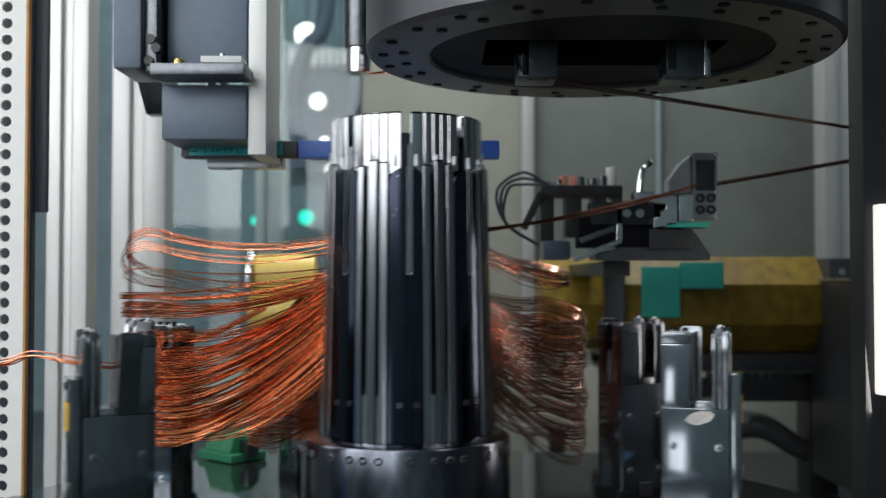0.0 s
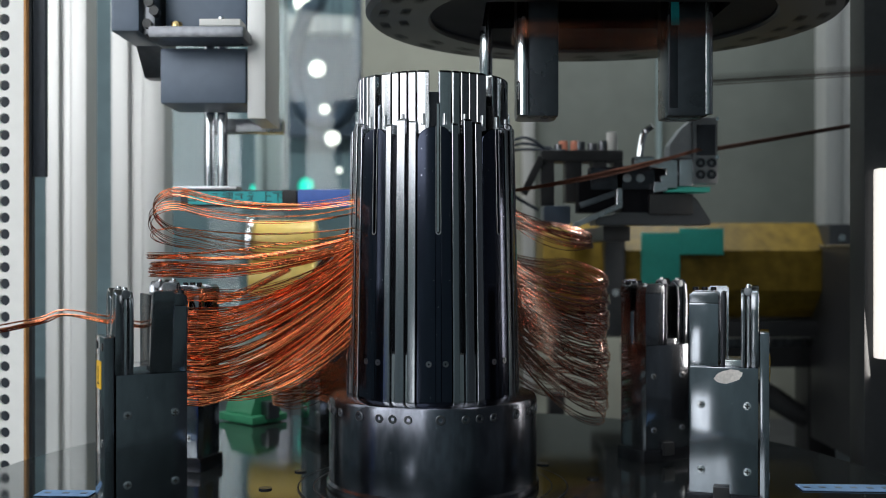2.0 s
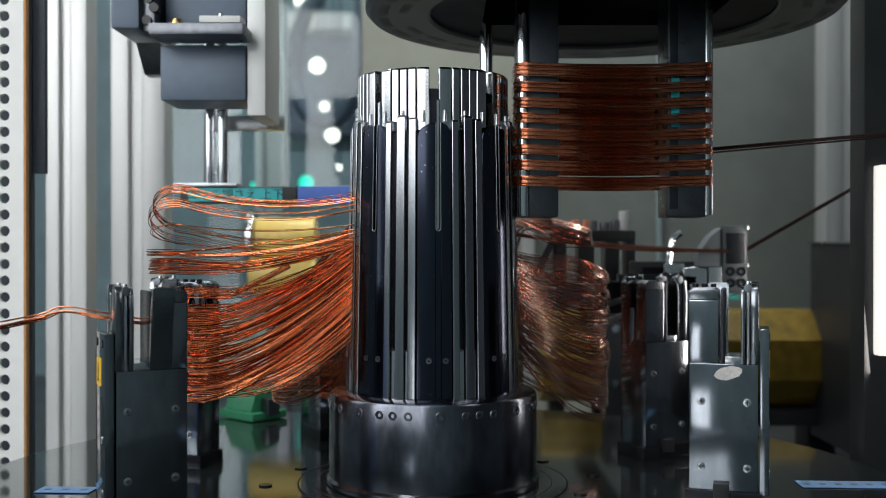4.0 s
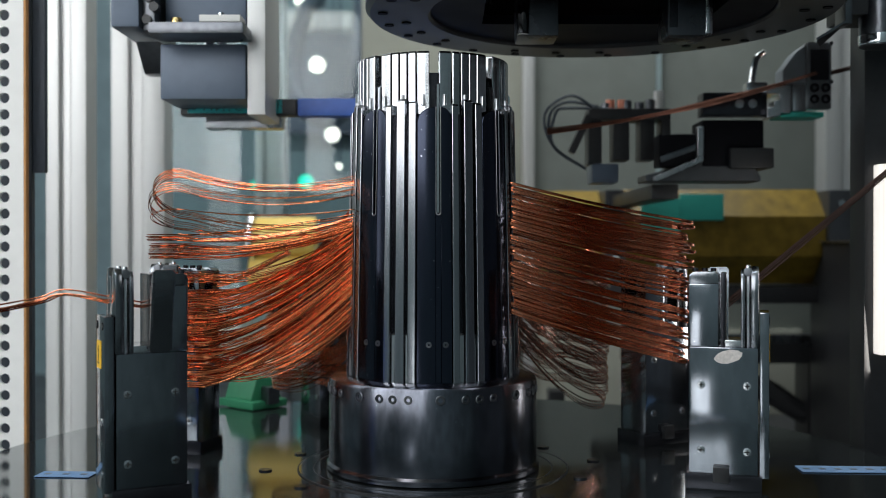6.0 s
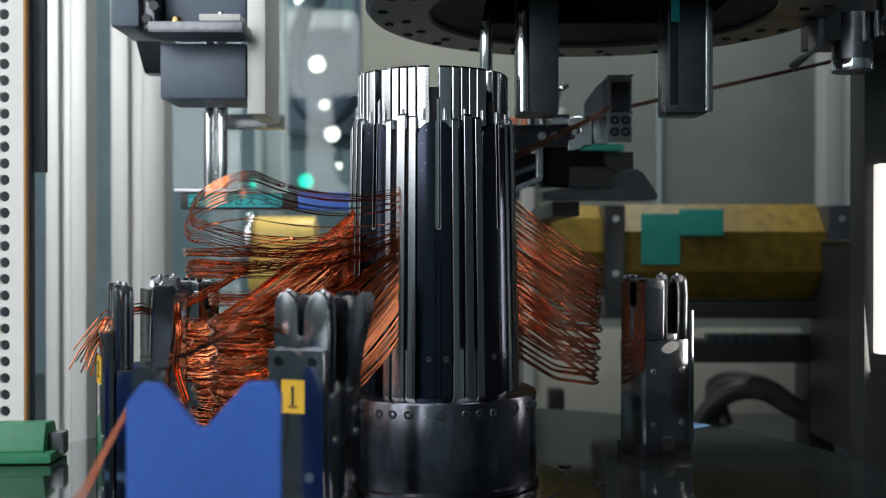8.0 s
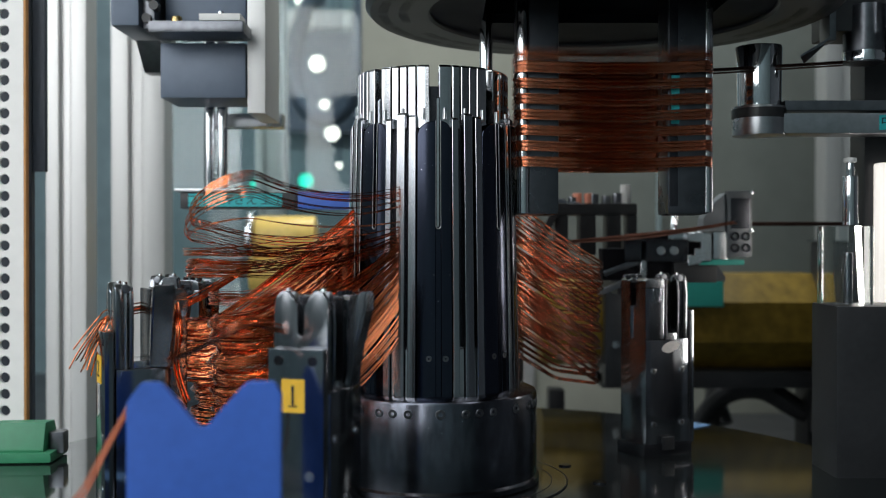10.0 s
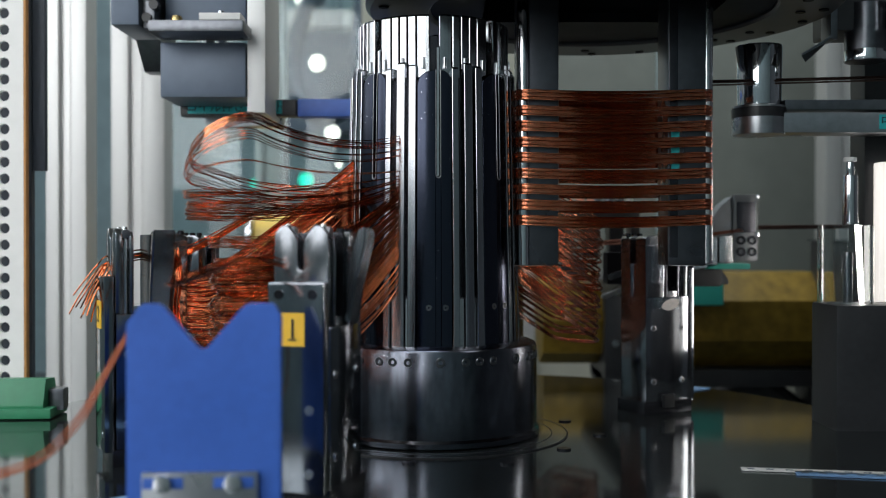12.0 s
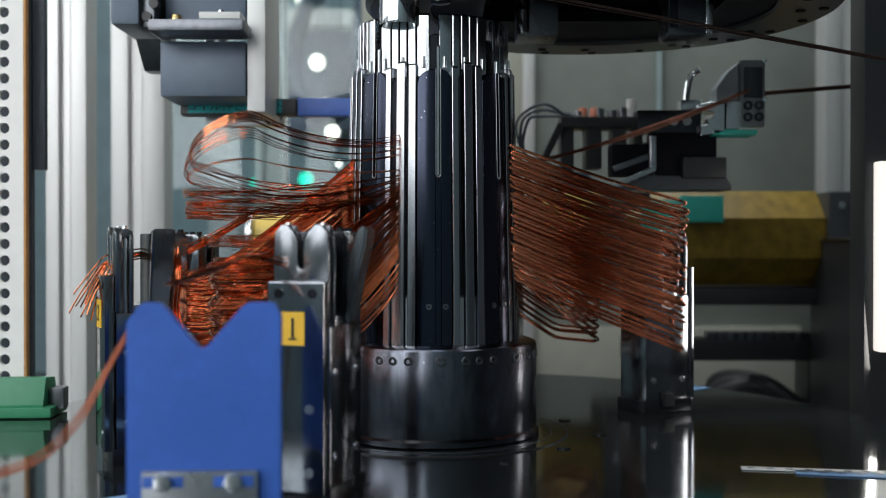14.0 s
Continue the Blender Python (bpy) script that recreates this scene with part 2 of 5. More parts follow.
TABLE_TIMES = [0, 0.1, 0.2, 0.3, 1.5, 4.4, 4.5, 4.7, 4.9, 5.0, 5.3, 5.4, 5.5, 5.6, 5.7, 5.8, 5.9, 6.0, 6.1, 6.2, 6.3, 6.4, 6.5, 6.6, 6.7, 6.8,
               6.9, 7.0, 7.1, 9.0, 11.4, 11.5, 11.6, 11.7, 11.8, 11.9, 12.0, 13.0, 14.0]


def table_pose(t):
    return pose(along(SLIDE, t), 0, along(LIFT, t), 0, 0, along(TURN, t))


def ride(ob, local):
    """Key a thing that stands on the rotary table."""
    walk(ob, [(t, table_pose(t) @ local) for t in TABLE_TIMES])


riders = []


def on_table(ob, local):
    riders.append((ob, local))
    ob.matrix_basis = local
    return ob


def polar(phi, r, z=0.0):
    """Pose at angle phi round the column, facing outwards along local -y."""
    return pose(0, 0, 0, 0, 0, phi) @ pose(0, -r, z)


# ---------------------------------------------------------------- the cell: floor, walls, frame
def setting(name, bm, material, label, smooth=30):
    ob = part(name, bm, material, None, label, smooth)
    ob["kind"] = "structure"
    return ob


def text_part(name, words, size, material, parent, m, label=""):
    """Raised lettering as a mesh, centred on the pose m, readable from -y."""
    curve = bpy.data.curves.new(name, "FONT")
    curve.body, curve.size, curve.align_x, curve.align_y, curve.extrude = words, size, "CENTER", "CENTER", 0.0001
    tmp = new("lettering", curve)
    me = bpy.data.meshes.new_from_object(tmp.evaluated_get(bpy.context.evaluated_depsgraph_get()))
    bpy.data.objects.remove(tmp)
    me.materials.clear()
    me.materials.append(material)
    ob = new(name, me)
    ob.parent = parent
    ob.matrix_basis = m @ pose(0, 0, 0, 90, 0, 0)
    return tagged(ob, label)


setting("floor", bx(B(), -2.5, 2.5, -2.5, 3.5, -0.95, -0.90), FLOOR, "grey painted factory floor below the machine")
setting("ceiling", bx(B(), -2.5, 2.5, -2.5, 3.5, 2.2, 2.26), BEIGE, "plain pale ceiling over the machine cell")
setting("wall_back", bx(B(), -2.5, 2.5, 2.6, 2.7, -0.9, 2.2), HALL_BLUE, "blue grey wall of the hall behind the cell")
setting("wall_front", bx(B(), -2.5, 2.5, -2.5, -2.4, -0.9, 2.2), GREENGREY, "grey hall wall behind the aisle")
setting("wall_left", bx(B(), -2.5, -2.4, -2.4, 2.6, -0.9, 2.2), GREENGREY, "grey hall side wall")
# Unseen; its dark colour keeps reflections on the column's right side dark.
setting("wall_right", bx(B(), 2.4, 2.5, -2.4, 2.6, -0.9, 2.2), DARKWALL, "unseen right hall wall, coloured dark for the column's reflections")
setting("machine_deck", lathe(B(), [(0.06, -0.109), (0.757, -0.109), (0.757, -0.092), (0.755, -0.090), (0.06, -0.090)], 160), TABLE, "dark polished round machine deck")
setting("machine_bed", bx(B(), -1.3, 1.3, -0.8, 1.6, -0.16, -0.11, 0.004), HEAD_STEEL, "dark grey machine bed below the deck")


def back_panel():
    bm = B()
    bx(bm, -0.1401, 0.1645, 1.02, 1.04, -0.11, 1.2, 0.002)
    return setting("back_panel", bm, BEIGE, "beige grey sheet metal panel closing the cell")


back_panel()
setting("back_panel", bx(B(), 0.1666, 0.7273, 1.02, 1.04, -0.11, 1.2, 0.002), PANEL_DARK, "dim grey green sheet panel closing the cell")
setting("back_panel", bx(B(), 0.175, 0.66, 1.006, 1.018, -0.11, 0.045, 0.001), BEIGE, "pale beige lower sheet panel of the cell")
setting("trim", bx(B(), 0.3979, 0.405, 1.005, 1.018, 0.047, 1.2, 0.001), GREENGREY, "slim joint strip on the panel")
setting("trim", bx(B(), 0.1527, 0.1731, 0.99, 1.018, -0.07, 1.2, 0.002), ALU, "slim aluminium joint strip on the panel")
setting("window_1", bx(B(), -0.5218, -0.1523, 1.12, 1.125, -0.05, 1.2), PANE, "tinted glass pane of the machine cell")


def profile_bar(x0, x1, y0, y1, z0=-0.07, z1=1.5, label="extruded aluminium frame post with long grooves"):
    ob = thing("frame_post", label, "machine frame", "cell frame posts")
    ob.matrix_basis = pose((x0 + x1) / 2, (y0 + y1) / 2, 0)
    w, d = (x1 - x0) / 2, (y1 - y0) / 2
    bm = B()
    bx(bm, -w, -w * 0.35, -d, d, z0, z1, 0.002)
    bx(bm, w * 0.35, w, -d, d, z0, z1, 0.002)
    bx(bm, -w * 0.36, w * 0.36, -d * 0.55, d * 0.55, z0, z1)
    part("extrusion", bm, ALU, ob)
    part("groove_strip", bx(B(), -w * 0.12, w * 0.12, -d * 0.62, -d * 0.56, z0, z1, 0.0), ALU, ob, "pale groove cover strip")
    return ob


profile_bar(-0.4697, -0.4207, 0.37, 0.41)
profile_bar(-0.4707, -0.3941, 0.62, 0.67)
profile_bar(0.635, 0.7071, 0.82, 0.87)
profile_bar(-0.3749, -0.3155, 1.24, 1.29)


def perforated_strip():
    ob = thing("perforated_strip", "white perforated mounting strip with a brown edge", "mounting strip")
    y, step, r = 0.12, 0.01592, 0.00516
    x0, x1, xc = -0.4327, -0.3952, -0.4137
    bm = B()
    z = 0.2609 - 22 * step
    n = 16
    for k in range(40):
        zc = z + k * step
        lo, hi = zc - step / 2, zc + step / 2
        ring = [(xc + r * math.cos(6.28318 * j / n), zc + r * math.sin(6.28318 * j / n)) for j in range(n)]
        rim = []
        for j in range(n):
            c, s = math.cos(6.28318 * j / n), math.sin(6.28318 * j / n)
            f = 1 / max(abs(c), abs(s))
            ex = xc + (x1 - xc) * c * f if c > 0 else xc + (xc - x0) * c * f
            rim.append((ex, zc + step / 2 * s * f))
        for j in range(n):
            q = (j + 1) % n
            bm.faces.new([bm.verts.new((p[0], y, p[1])) for p in (ring[j], ring[q], rim[q], rim[j])])
            bm.faces.new([bm.verts.new(p) for p in ((ring[j][0], y, ring[j][1]), (ring[j][0], y + 0.004, ring[j][1]), (ring[q][0], y + 0.004, ring[q][1]), (ring[q][0], y, ring[q][1]))])
    bmesh.ops.remove_doubles(bm, verts=bm.verts[:], dist=1e-5)
    part("strip", bm, WHITE, ob, "", 30)
    part("edge", bx(B(), x1, x1 + 0.0025, y, y + 0.007, -0.07, 0.62, 0.0005), BROWN, ob, "brown board edge")
    part("backing", bx(B(), x0, x1, y + 0.02, y + 0.028, -0.07, 0.62), CABLE, ob, "dark blue backing board")
    part("edge_board", bx(B(), x1 + 0.001, x1 + 0.013, y + 0.02, y + 0.028, 0.27, 0.62, 0.001), CABLE, ob, "dark blue edge board")
    return ob


perforated_strip()


def light_strip():
    ob = thing("light_strip", "white glowing light strip on a dark upright", "lamp")
    part("upright", bx(B(), 0.4, 0.4712, 0.085, 0.12, -0.07, 0.62, 0.002), BLACK, ob, "dark upright")
    part("diffuser", bx(B(), 0.4077, 0.4273, 0.07, 0.0845, 0.0978, 0.2733, 0.003), STRIP, ob, "glowing white diffuser")
    return ob


light_strip()


def hall_lamp(x, z, r, y=2.3):
    ob = thing("hall_lamp", "round glowing lamp in the hall behind the glass", "lamp", "hall lamps", pose(x, y, z))
    part("lens", cy(B(), (0, 0, 0), (0, 0.02, 0), r, None, 24, 0.004), LAMP, ob)
    part("bezel", lathe_y(r * 1.02, r * 1.2, 0.03), GREY_PAINT, ob)
    part("stem", cy(B(), (0, 0.025, r), (0, 0.025, 2.2 - z), 0.004, None, 8), GREY_PAINT, ob)
    return ob


def lathe_y(r0, r1, h):
    bm = lathe(B(), [(r0, 0), (r1, 0), (r1, h), (r0, h)], 24)
    bmesh.ops.rotate(bm, matrix=Matrix.Rotation(radians(-90), 3, "X"), verts=bm.verts[:])
    return bm


for u in ((-0.3768, 0.7496, 0.023), (-0.3301, 0.537, 0.021), (-0.3543, 0.6252, 0.013), (-0.3094, 0.4385, 0.008), (-0.4131, 0.957, 0.034)):
    hall_lamp(*u)


def indicator(x, z, r):
    ob = thing("indicator_light", "round green indicator light on the hall cabinet", "indicator lamp", "indicator lights", pose(x, 2.3, z))
    part("lens", cy(B(), (0, 0, 0), (0, 0.02, 0), r, None, 24, 0.004), TEAL_GLOW, ob)
    part("bezel", lathe_y(r * 1.02, r * 1.2, 0.03), BLACK, ob)
    part("bracket", bx(B(), -0.006, 0.006, 0.03, 0.30, -0.006, 0.006), BLACK, ob)


indicator(-0.4114, 0.3918, 0.023)
indicator(-0.5686, 0.3815, 0.013)


def hall_clutter():
    ob = thing("hall_machine", "pale machine with dark and bright panels beyond the glass", "machine", m=pose(0, 2.42, 0))
    part("top_beam", bx(B(), -0.6084, -0.2317, 0, 0.05, 0.8851, 0.9389, 0.005), WHITE, ob, "pale horizontal beam")
    part("dark_panel", bx(B(), -0.5007, -0.2317, 0.03, 0.08, 0.5551, 0.8779, 0.005), GREY_PAINT, ob, "dark grey panel")
    part("mid_panel", bx(B(), -0.6801, -0.2317, 0.04, 0.08, 0.2323, 0.5013, 0.005), HALL_BLUE, ob)
    part("low_panel", bx(B(), -0.8056, -0.2317, 0.02, 0.08, -0.9, -0.0188, 0.005), BEIGE, ob)
    return ob


hall_clutter()


def cable_loop():
    ob = thing("cable_loop", "thick black cable hanging in a loop, greyed as through the glass", "cable")
    pts = [(-0.270, 1.94, 2.2), (-0.300, 1.94, 1.03), (-0.371, 1.97, 0.833), (-0.408, 2.02, 0.722), (-0.387, 2.02, 0.594), (-0.316, 1.97, 0.539), (-0.249, 1.94, 0.578), (-0.220, 1.91, 0.706), (-0.204, 1.90, 1.03), (-0.204, 1.90, 2.2)]
    # Grey, not black: the low contrast behind the glass is put into its colour.
    part("cable", tube(B(), smooth_line(pts, 8), 0.024, 12), GREY_PAINT, ob)
    return ob


cable_loop()


def amber_spool():
    ob = thing("amber_spool", "yellow amber plastic spool beyond the column", "spool", m=pose(-0.234, 0.70, 0))
    part("spool", cy(B(), (-0.04, 0, 0.2113), (0.05, 0, 0.2113), 0.030, None, 32, 0.004), AMBER_LIT, ob)
    part("flange", cy(B(), (-0.052, 0, 0.2113), (-0.041, 0, 0.2113), 0.040, None, 32, 0.003), CHROME, ob)
    part("stand", bx(B(), -0.008, 0.012, -0.008, 0.008, -0.07, 0.1896, 0.001), DARK_STEEL, ob)
    part("lower_spool", cy(B(), (-0.05, 0, 0.1548), (0.05, 0, 0.1548), 0.028, None, 32, 0.004), AMBER_LIT, ob)
    return ob


amber_spool()


def side_stand():
    ob = thing("control_column", "black upright housing beside the slide", "machine housing")
    part("housing", bx(B(), 0.5317, 0.6366, 0.45, 0.60, -0.07, 0.2015, 0.004), BLACK, ob)
    part("cap", bx(B(), 0.5295, 0.6403, 0.445, 0.605, 0.2015, 0.2044, 0.001), GREY_STEEL, ob, "thin metal cap")
    return ob


side_stand()


def rail_beam():
    ob = thing("linear_rail", "black linear rail beam with cable chain behind the table", "rail")
    part("beam", bx(B(), 0.2744, 0.5923, 0.62, 0.68, 0.0272, 0.0582, 0.003), BLACK, ob)
    proto = None
    for k in range(14):
        m = pose(0.3966 + 0.014 * k, 0.63, 0.063)
        if proto is None:
            proto = part("chain_link", bx(B(), -0.006, 0.006, -0.01, 0.01, -0.006, 0.006, 0.001), DARK_STEEL, ob)
            proto.matrix_basis = m
        else:
            shared("chain_link", proto, ob, m)
    part("rail_post", bx(B(), 0.5434, 0.5841, 0.64, 0.70, -0.11, 0.0582, 0.003), BLACK, ob)
    part("sensor_box", bx(B(), 0.1643, 0.1871, 0.64, 0.68, -0.0503, -0.0152, 0.003), BLACK, ob)
    part("sensor_stem", bx(B(), 0.1725, 0.179, 0.65, 0.66, -0.11, -0.0478, 0.001), BLACK, ob)
    return ob


rail_beam()


def hose_bundle():
    ob = thing("hose_bundle", "dark rubber hoses curling behind the table", "hose")
    for k in range(3):
        pts = [(0.4012 + 0.02 * k, 0.72, -0.08), (0.4349, 0.70 + 0.02 * k, -0.0333 + 0.006 * k), (0.4854, 0.68, -0.0207 + 0.004 * k), (0.5444, 0.66, -0.0502), (0.6118, 0.66, -0.0544 - 0.005 * k)]
        part("hose", tube(B(), smooth_line(pts, 8), 0.015, 10), BLACK, ob)
    return ob


hose_bundle()


# ---------------------------------------------------------------- rotary table
def rotary_table():
    ob = thing("rotary_table", "large dark polished round index table with bolted flange", "turntable")
    part("table_plate", lathe(B(), [(0.02, -0.02), (0.40, -0.02), (0.40, -0.002), (0.398, 0.0), (0.02, 0.0)], 160), TABLE, ob)
    part("outer_ring", lathe(B(), [(0.05, -0.04), (0.485, -0.04), (0.485, -0.032), (0.483, -0.030), (0.05, -0.030)], 160), TABLE, ob)
    part("hub", lathe(B(), [(0.05, -0.09), (0.14, -0.09), (0.14, -0.04), (0.05, -0.04)], 64), BLACK, ob)
    part("flange", lathe(B(), [(0.088, 0.0), (0.113, 0.0), (0.113, 0.0004), (0.1126, 0.0008), (0.088, 0.0008)], 96), TABLE, ob)
    for r in (0.113, 0.100):
        part("groove", lathe(B(), [(r, 0.0), (r + 0.0008, 0.0), (r + 0.0008, 0.0010), (r, 0.0010)], 96), BLACK, ob, "dark ring groove")
    proto = None
    for k in range(12):
        m = pose(0, 0, 0, 0, 0, 30 * k + 8) @ pose(0, -0.128 - 0.012 * (k % 2), 0)
        if proto is None:
            proto = part("plug", cy(B(), (0, 0, 0), (0, 0, 0.0012), 0.0055, None, 16), BLACK_OXIDE, ob)
            proto.matrix_basis = m
        else:
            shared("plug", proto, ob, m)
    return on_table(ob, pose(0, 0, 0))


rotary_table()


def sticker(phi, r, w, h, material, turn, label):
    ob = thing("table_sticker", label, "sticker", "table stickers")
    part("film", bx(B(), -w / 2, w / 2, -h / 2, h / 2, 0.0005, 0.001), material, ob)
    n = max(3, int(w / 0.012))
    for k in range(n):
        x = -w / 2 + w * (k + 0.5) / n
        part("print_bar", bx(B(), x - 0.0025, x + 0.0025, -h * 0.10, h * 0.10, 0.001, 0.0013), GREY_PAINT, ob)
    return on_table(ob, polar(phi, r) @ pose(0, 0, 0, 0, 0, turn))


sticker(87, 0.35, 0.09, 0.024, PALE_BLUE, -90, "pale blue printed sticker lying on the table")
sticker(15.5, 0.325, 0.13, 0.010, WHITE, -70, "white printed strip stuck on the table")
sticker(15.5, 0.352, 0.11, 0.013, PALE_BLUE, -72, "blue printed strip stuck on the table")
sticker(-83, 0.300, 0.045, 0.020, PALE_BLUE, 80, "pale blue printed sticker lying on the table")


# ---------------------------------------------------------------- insertion column
def ring_sector(bm, a0, a1, r0, r1, z0, z1, r0t=None, r1t=None, n=4):
    r0t, r1t = r0 if r0t is None else r0t, r1 if r1t is None else r1t
    return lathe(bm, [(r0, z0), (r1, z0), (r1t, z1 - 0.0015), (r1t - 0.0015, z1), (r0t, z1)], n, a0, a1)


def chamfer(bm, off):
    """Break the sharp edges."""
    bm.normal_update()
    sharp = [e for e in bm.edges if len(e.link_faces) == 2 and e.calc_face_angle(0) > 0.6]
    bmesh.ops.bevel(bm, geom=sharp, offset=off, segments=1, affect="EDGES", clamp_overlap=True)
    return bm


def arched_sector(bm, a0, a1, z0, depth, inset, top, drop, high, n=10):
    """A panel of the column whose top edge falls in an arc away from the angle high."""
    cols = []
    for i in range(n + 1):
        a = a0 + (a1 - a0) * i / n
        q = min(1.0, abs(a - high) / abs(a1 - a0))
        zt = top - drop * (1 - math.sqrt(max(0.0, 1 - q * q)))
        col = []
        for z, r in ((z0, radius_at(z0) - inset), (zt, radius_at(zt) - inset), (zt, radius_at(zt) - depth), (z0, radius_at(z0) - depth)):
            col.append(bm.verts.new((r * math.sin(radians(a)), -r * math.cos(radians(a)), z)))
        cols.append(col)
    for p, q in zip(cols, cols[1:]):
        for j in range(4):
            bm.faces.new((p[j], q[j], q[(j + 1) % 4], p[(j + 1) % 4]))
    bm.faces.new(cols[0])
    bm.faces.new(cols[-1][::-1])
    bmesh.ops.recalc_face_normals(bm, faces=bm.faces[:])
    return chamfer(bm, 0.0005)


ZB = 0.0739
ZS = 0.3017
ZT = 0.340
RB, RT = 0.07413, 0.06935


def radius_at(z):
    return RB + (RT - RB) * (z - ZB) / (ZS - ZB)


def column():
    ob = thing("insertion_column", "tall polished steel coil insertion column with bright blades", "machine tool")
    part("core", lathe(B(), [(0.01, ZB - 0.02), (RB - 0.009, ZB - 0.02), (RT - 0.009, ZS - 0.006), (0.01, ZS - 0.006)], 96), BLACK_OXIDE, ob)
    proto = []
    for a0, a1, up in ((-31.8, -27.6, -0.004), (-23.6, -17.7, 0.0), (-15.4, -10.4, -0.002)):
        bm = ring_sector(B(), a0, a1, RB - 0.013, RB, ZB - 0.004, ZS + up, RT - 0.013, RT, 3)
        chamfer(bm, 0.0004)
        proto.append(part("blade", bm, BLADE, ob, "bright ground steel blade", 0))
    for a0, a1 in ((-27.0, -24.2), (-17.2, -15.9)):
        z = 0.1177
        rm = radius_at(z)
        proto.append(part("wedge", ring_sector(B(), a0, a1, RB - 0.01, RB - 0.003, ZB - 0.004, z, rm - 0.01, rm - 0.003, 2), STEEL, ob, "short steel wedge in the slot"))
    top = 0.2951
    rt = radius_at(top)
    proto.append(part("panel", arched_sector(B(), -9.8, 2.6, ZB - 0.004, 0.013, 0.0012, top, 0.011, 2.6), PANEL_STEEL, ob, "steel panel with arched top, dark reflections in its colour", 12))
    proto.append(part("panel", arched_sector(B(), 5.6, 12.8, ZB - 0.004, 0.013, 0.0012, top, 0.009, 5.6), PANEL_STEEL, ob, "steel panel with arched top, dark reflections in its colour", 12))
    z = 0.2123
    rm = radius_at(z)
    bm = ring_sector(B(), 2.6, 5.6, RB - 0.013, RB - 0.0012, ZB - 0.004, z, rm - 0.013, rm - 0.0012, 3)
    proto.append(part("slot_floor", bm, PANEL_STEEL, ob, "steel panel below the keyhole slot, dark reflections in its colour"))
    for a in (2.55, 5.65):
        ra, rb = radius_at(z) - 0.0006, rt - 0.0006
        s, c = math.sin(radians(a)), -math.cos(radians(a))
        proto.append(part("slot_edge", tube(B(), [(ra * s, ra * c, z), (rb * s, rb * c, top)], 0.0003, 5), GREY_STEEL, ob, "bright slot edge"))
    arc = []
    for j in range(9):
        a = radians(2.55 + 3.1 * j / 8)
        arc.append(((rm - 0.0004) * math.sin(a), -(rm - 0.0004) * math.cos(a), z - 0.0018 * math.sin(math.pi * j / 8)))
    proto.append(part("slot_end", tube(B(), arc, 0.0004, 5), GREY_STEEL, ob, "bright rounded slot end"))
    bm = ring_sector(B(), 3.3, 4.9, RT - 0.010, RT - 0.004, z, 0.3145, RT - 0.010, RT - 0.004, 2)
    proto.append(part("key", bm, STEEL, ob, "steel key in the slot"))
    for a0, a1 in ((5.2, 13.8), (14.8, 20.3), (21.3, 26.7), (27.6, 33.3), (34.2, 43.0)):
        bm = ring_sector(B(), a0, a1, 0.05357, 0.06361, ZS - 0.012, ZT, None, None, 3)
        chamfer(bm, 0.0005)
        proto.append(part("crown_tooth", bm, CROWN, ob, "bright polished crown tooth", 0))
    for a in (9.0, 23.8, 39.0):
        r = 0.06409
        bm = cy(B(), (r * math.sin(radians(a)), -r * math.cos(radians(a)), ZS - 0.005), (r * math.sin(radians(a)), -r * math.cos(radians(a)), ZS + 0.004), 0.0018, 0.0012, 10)
        proto.append(part("crown_pin", bm, GREY_STEEL, ob))
    for a in (-2.0, 8.5):
        zz = 0.1093
        r = radius_at(zz) - 0.0014
        m = pose(0, 0, 0, 0, 0, a) @ pose(0, -r, zz)
        bm = B()
        lathe(bm, [(0.0008, 0), (0.0024, 0), (0.0024, 0.0008), (0.0008, 0.0008)], 12)
        bmesh.ops.rotate(bm, matrix=Matrix.Rotation(radians(90), 3, "X"), verts=bm.verts[:])
        bmesh.ops.transform(bm, matrix=m, verts=bm.verts[:])
        proto.append(part("set_screw", bm, DARK_STEEL, ob))
    for k in range(1, 8):
        for p in proto:
            shared(p.name.split(".")[0], p, ob, pose(0, 0, 0, 0, 0, 45 * k))
    part("crown_core", lathe(B(), [(0.004, ZS - 0.02), (0.05452, ZS - 0.02), (0.05452, ZT - 0.016), (0.004, ZT - 0.016)], 64), BLACK_OXIDE, ob)
    return on_table(ob, pose(0, 0, 0))


def base_ring():
    ob = thing("column_base", "black oiled steel base ring with a row of cap screws", "machine base")
    r = 0.08752
    part("collar", lathe(B(), [(0.02, 0.002), (r + 0.002, 0.002), (r + 0.002, 0.006), (r, 0.008), (r, 0.0747), (r - 0.0012, 0.0769), (r - 0.005, 0.0786), (0.02, 0.0786)], 128), OILED, ob)
    proto = None
    for k in range(8):
        for a, s in ((-27.7, 1), (-20.2, 1), (-12.0, 1), (4.4, 1.15)):
            m = pose(0, 0, 0, 0, 0, 45 * k + a) @ pose(0, -r, 0.0682)
            if proto is None:
                bm = B()
                lathe(bm, [(0.0015, 0), (0.0034, 0), (0.0034, 0.0006), (0.0030, 0.001), (0.0018, 0.001), (0.0015, 0.0004)], 14)
                bmesh.ops.rotate(bm, matrix=Matrix.Rotation(radians(90), 3, "X"), verts=bm.verts[:])
                proto = part("cap_screw", bm, DARK_STEEL, ob, "socket cap screw")
                proto.matrix_basis = m
            else:
                shared("cap_screw", proto, ob, m @ Matrix.Diagonal((s, 1, s, 1)))
    return on_table(ob, pose(0, 0, 0))


column()
base_ring()


# ---------------------------------------------------------------- wire guide posts
RHO = 0.243


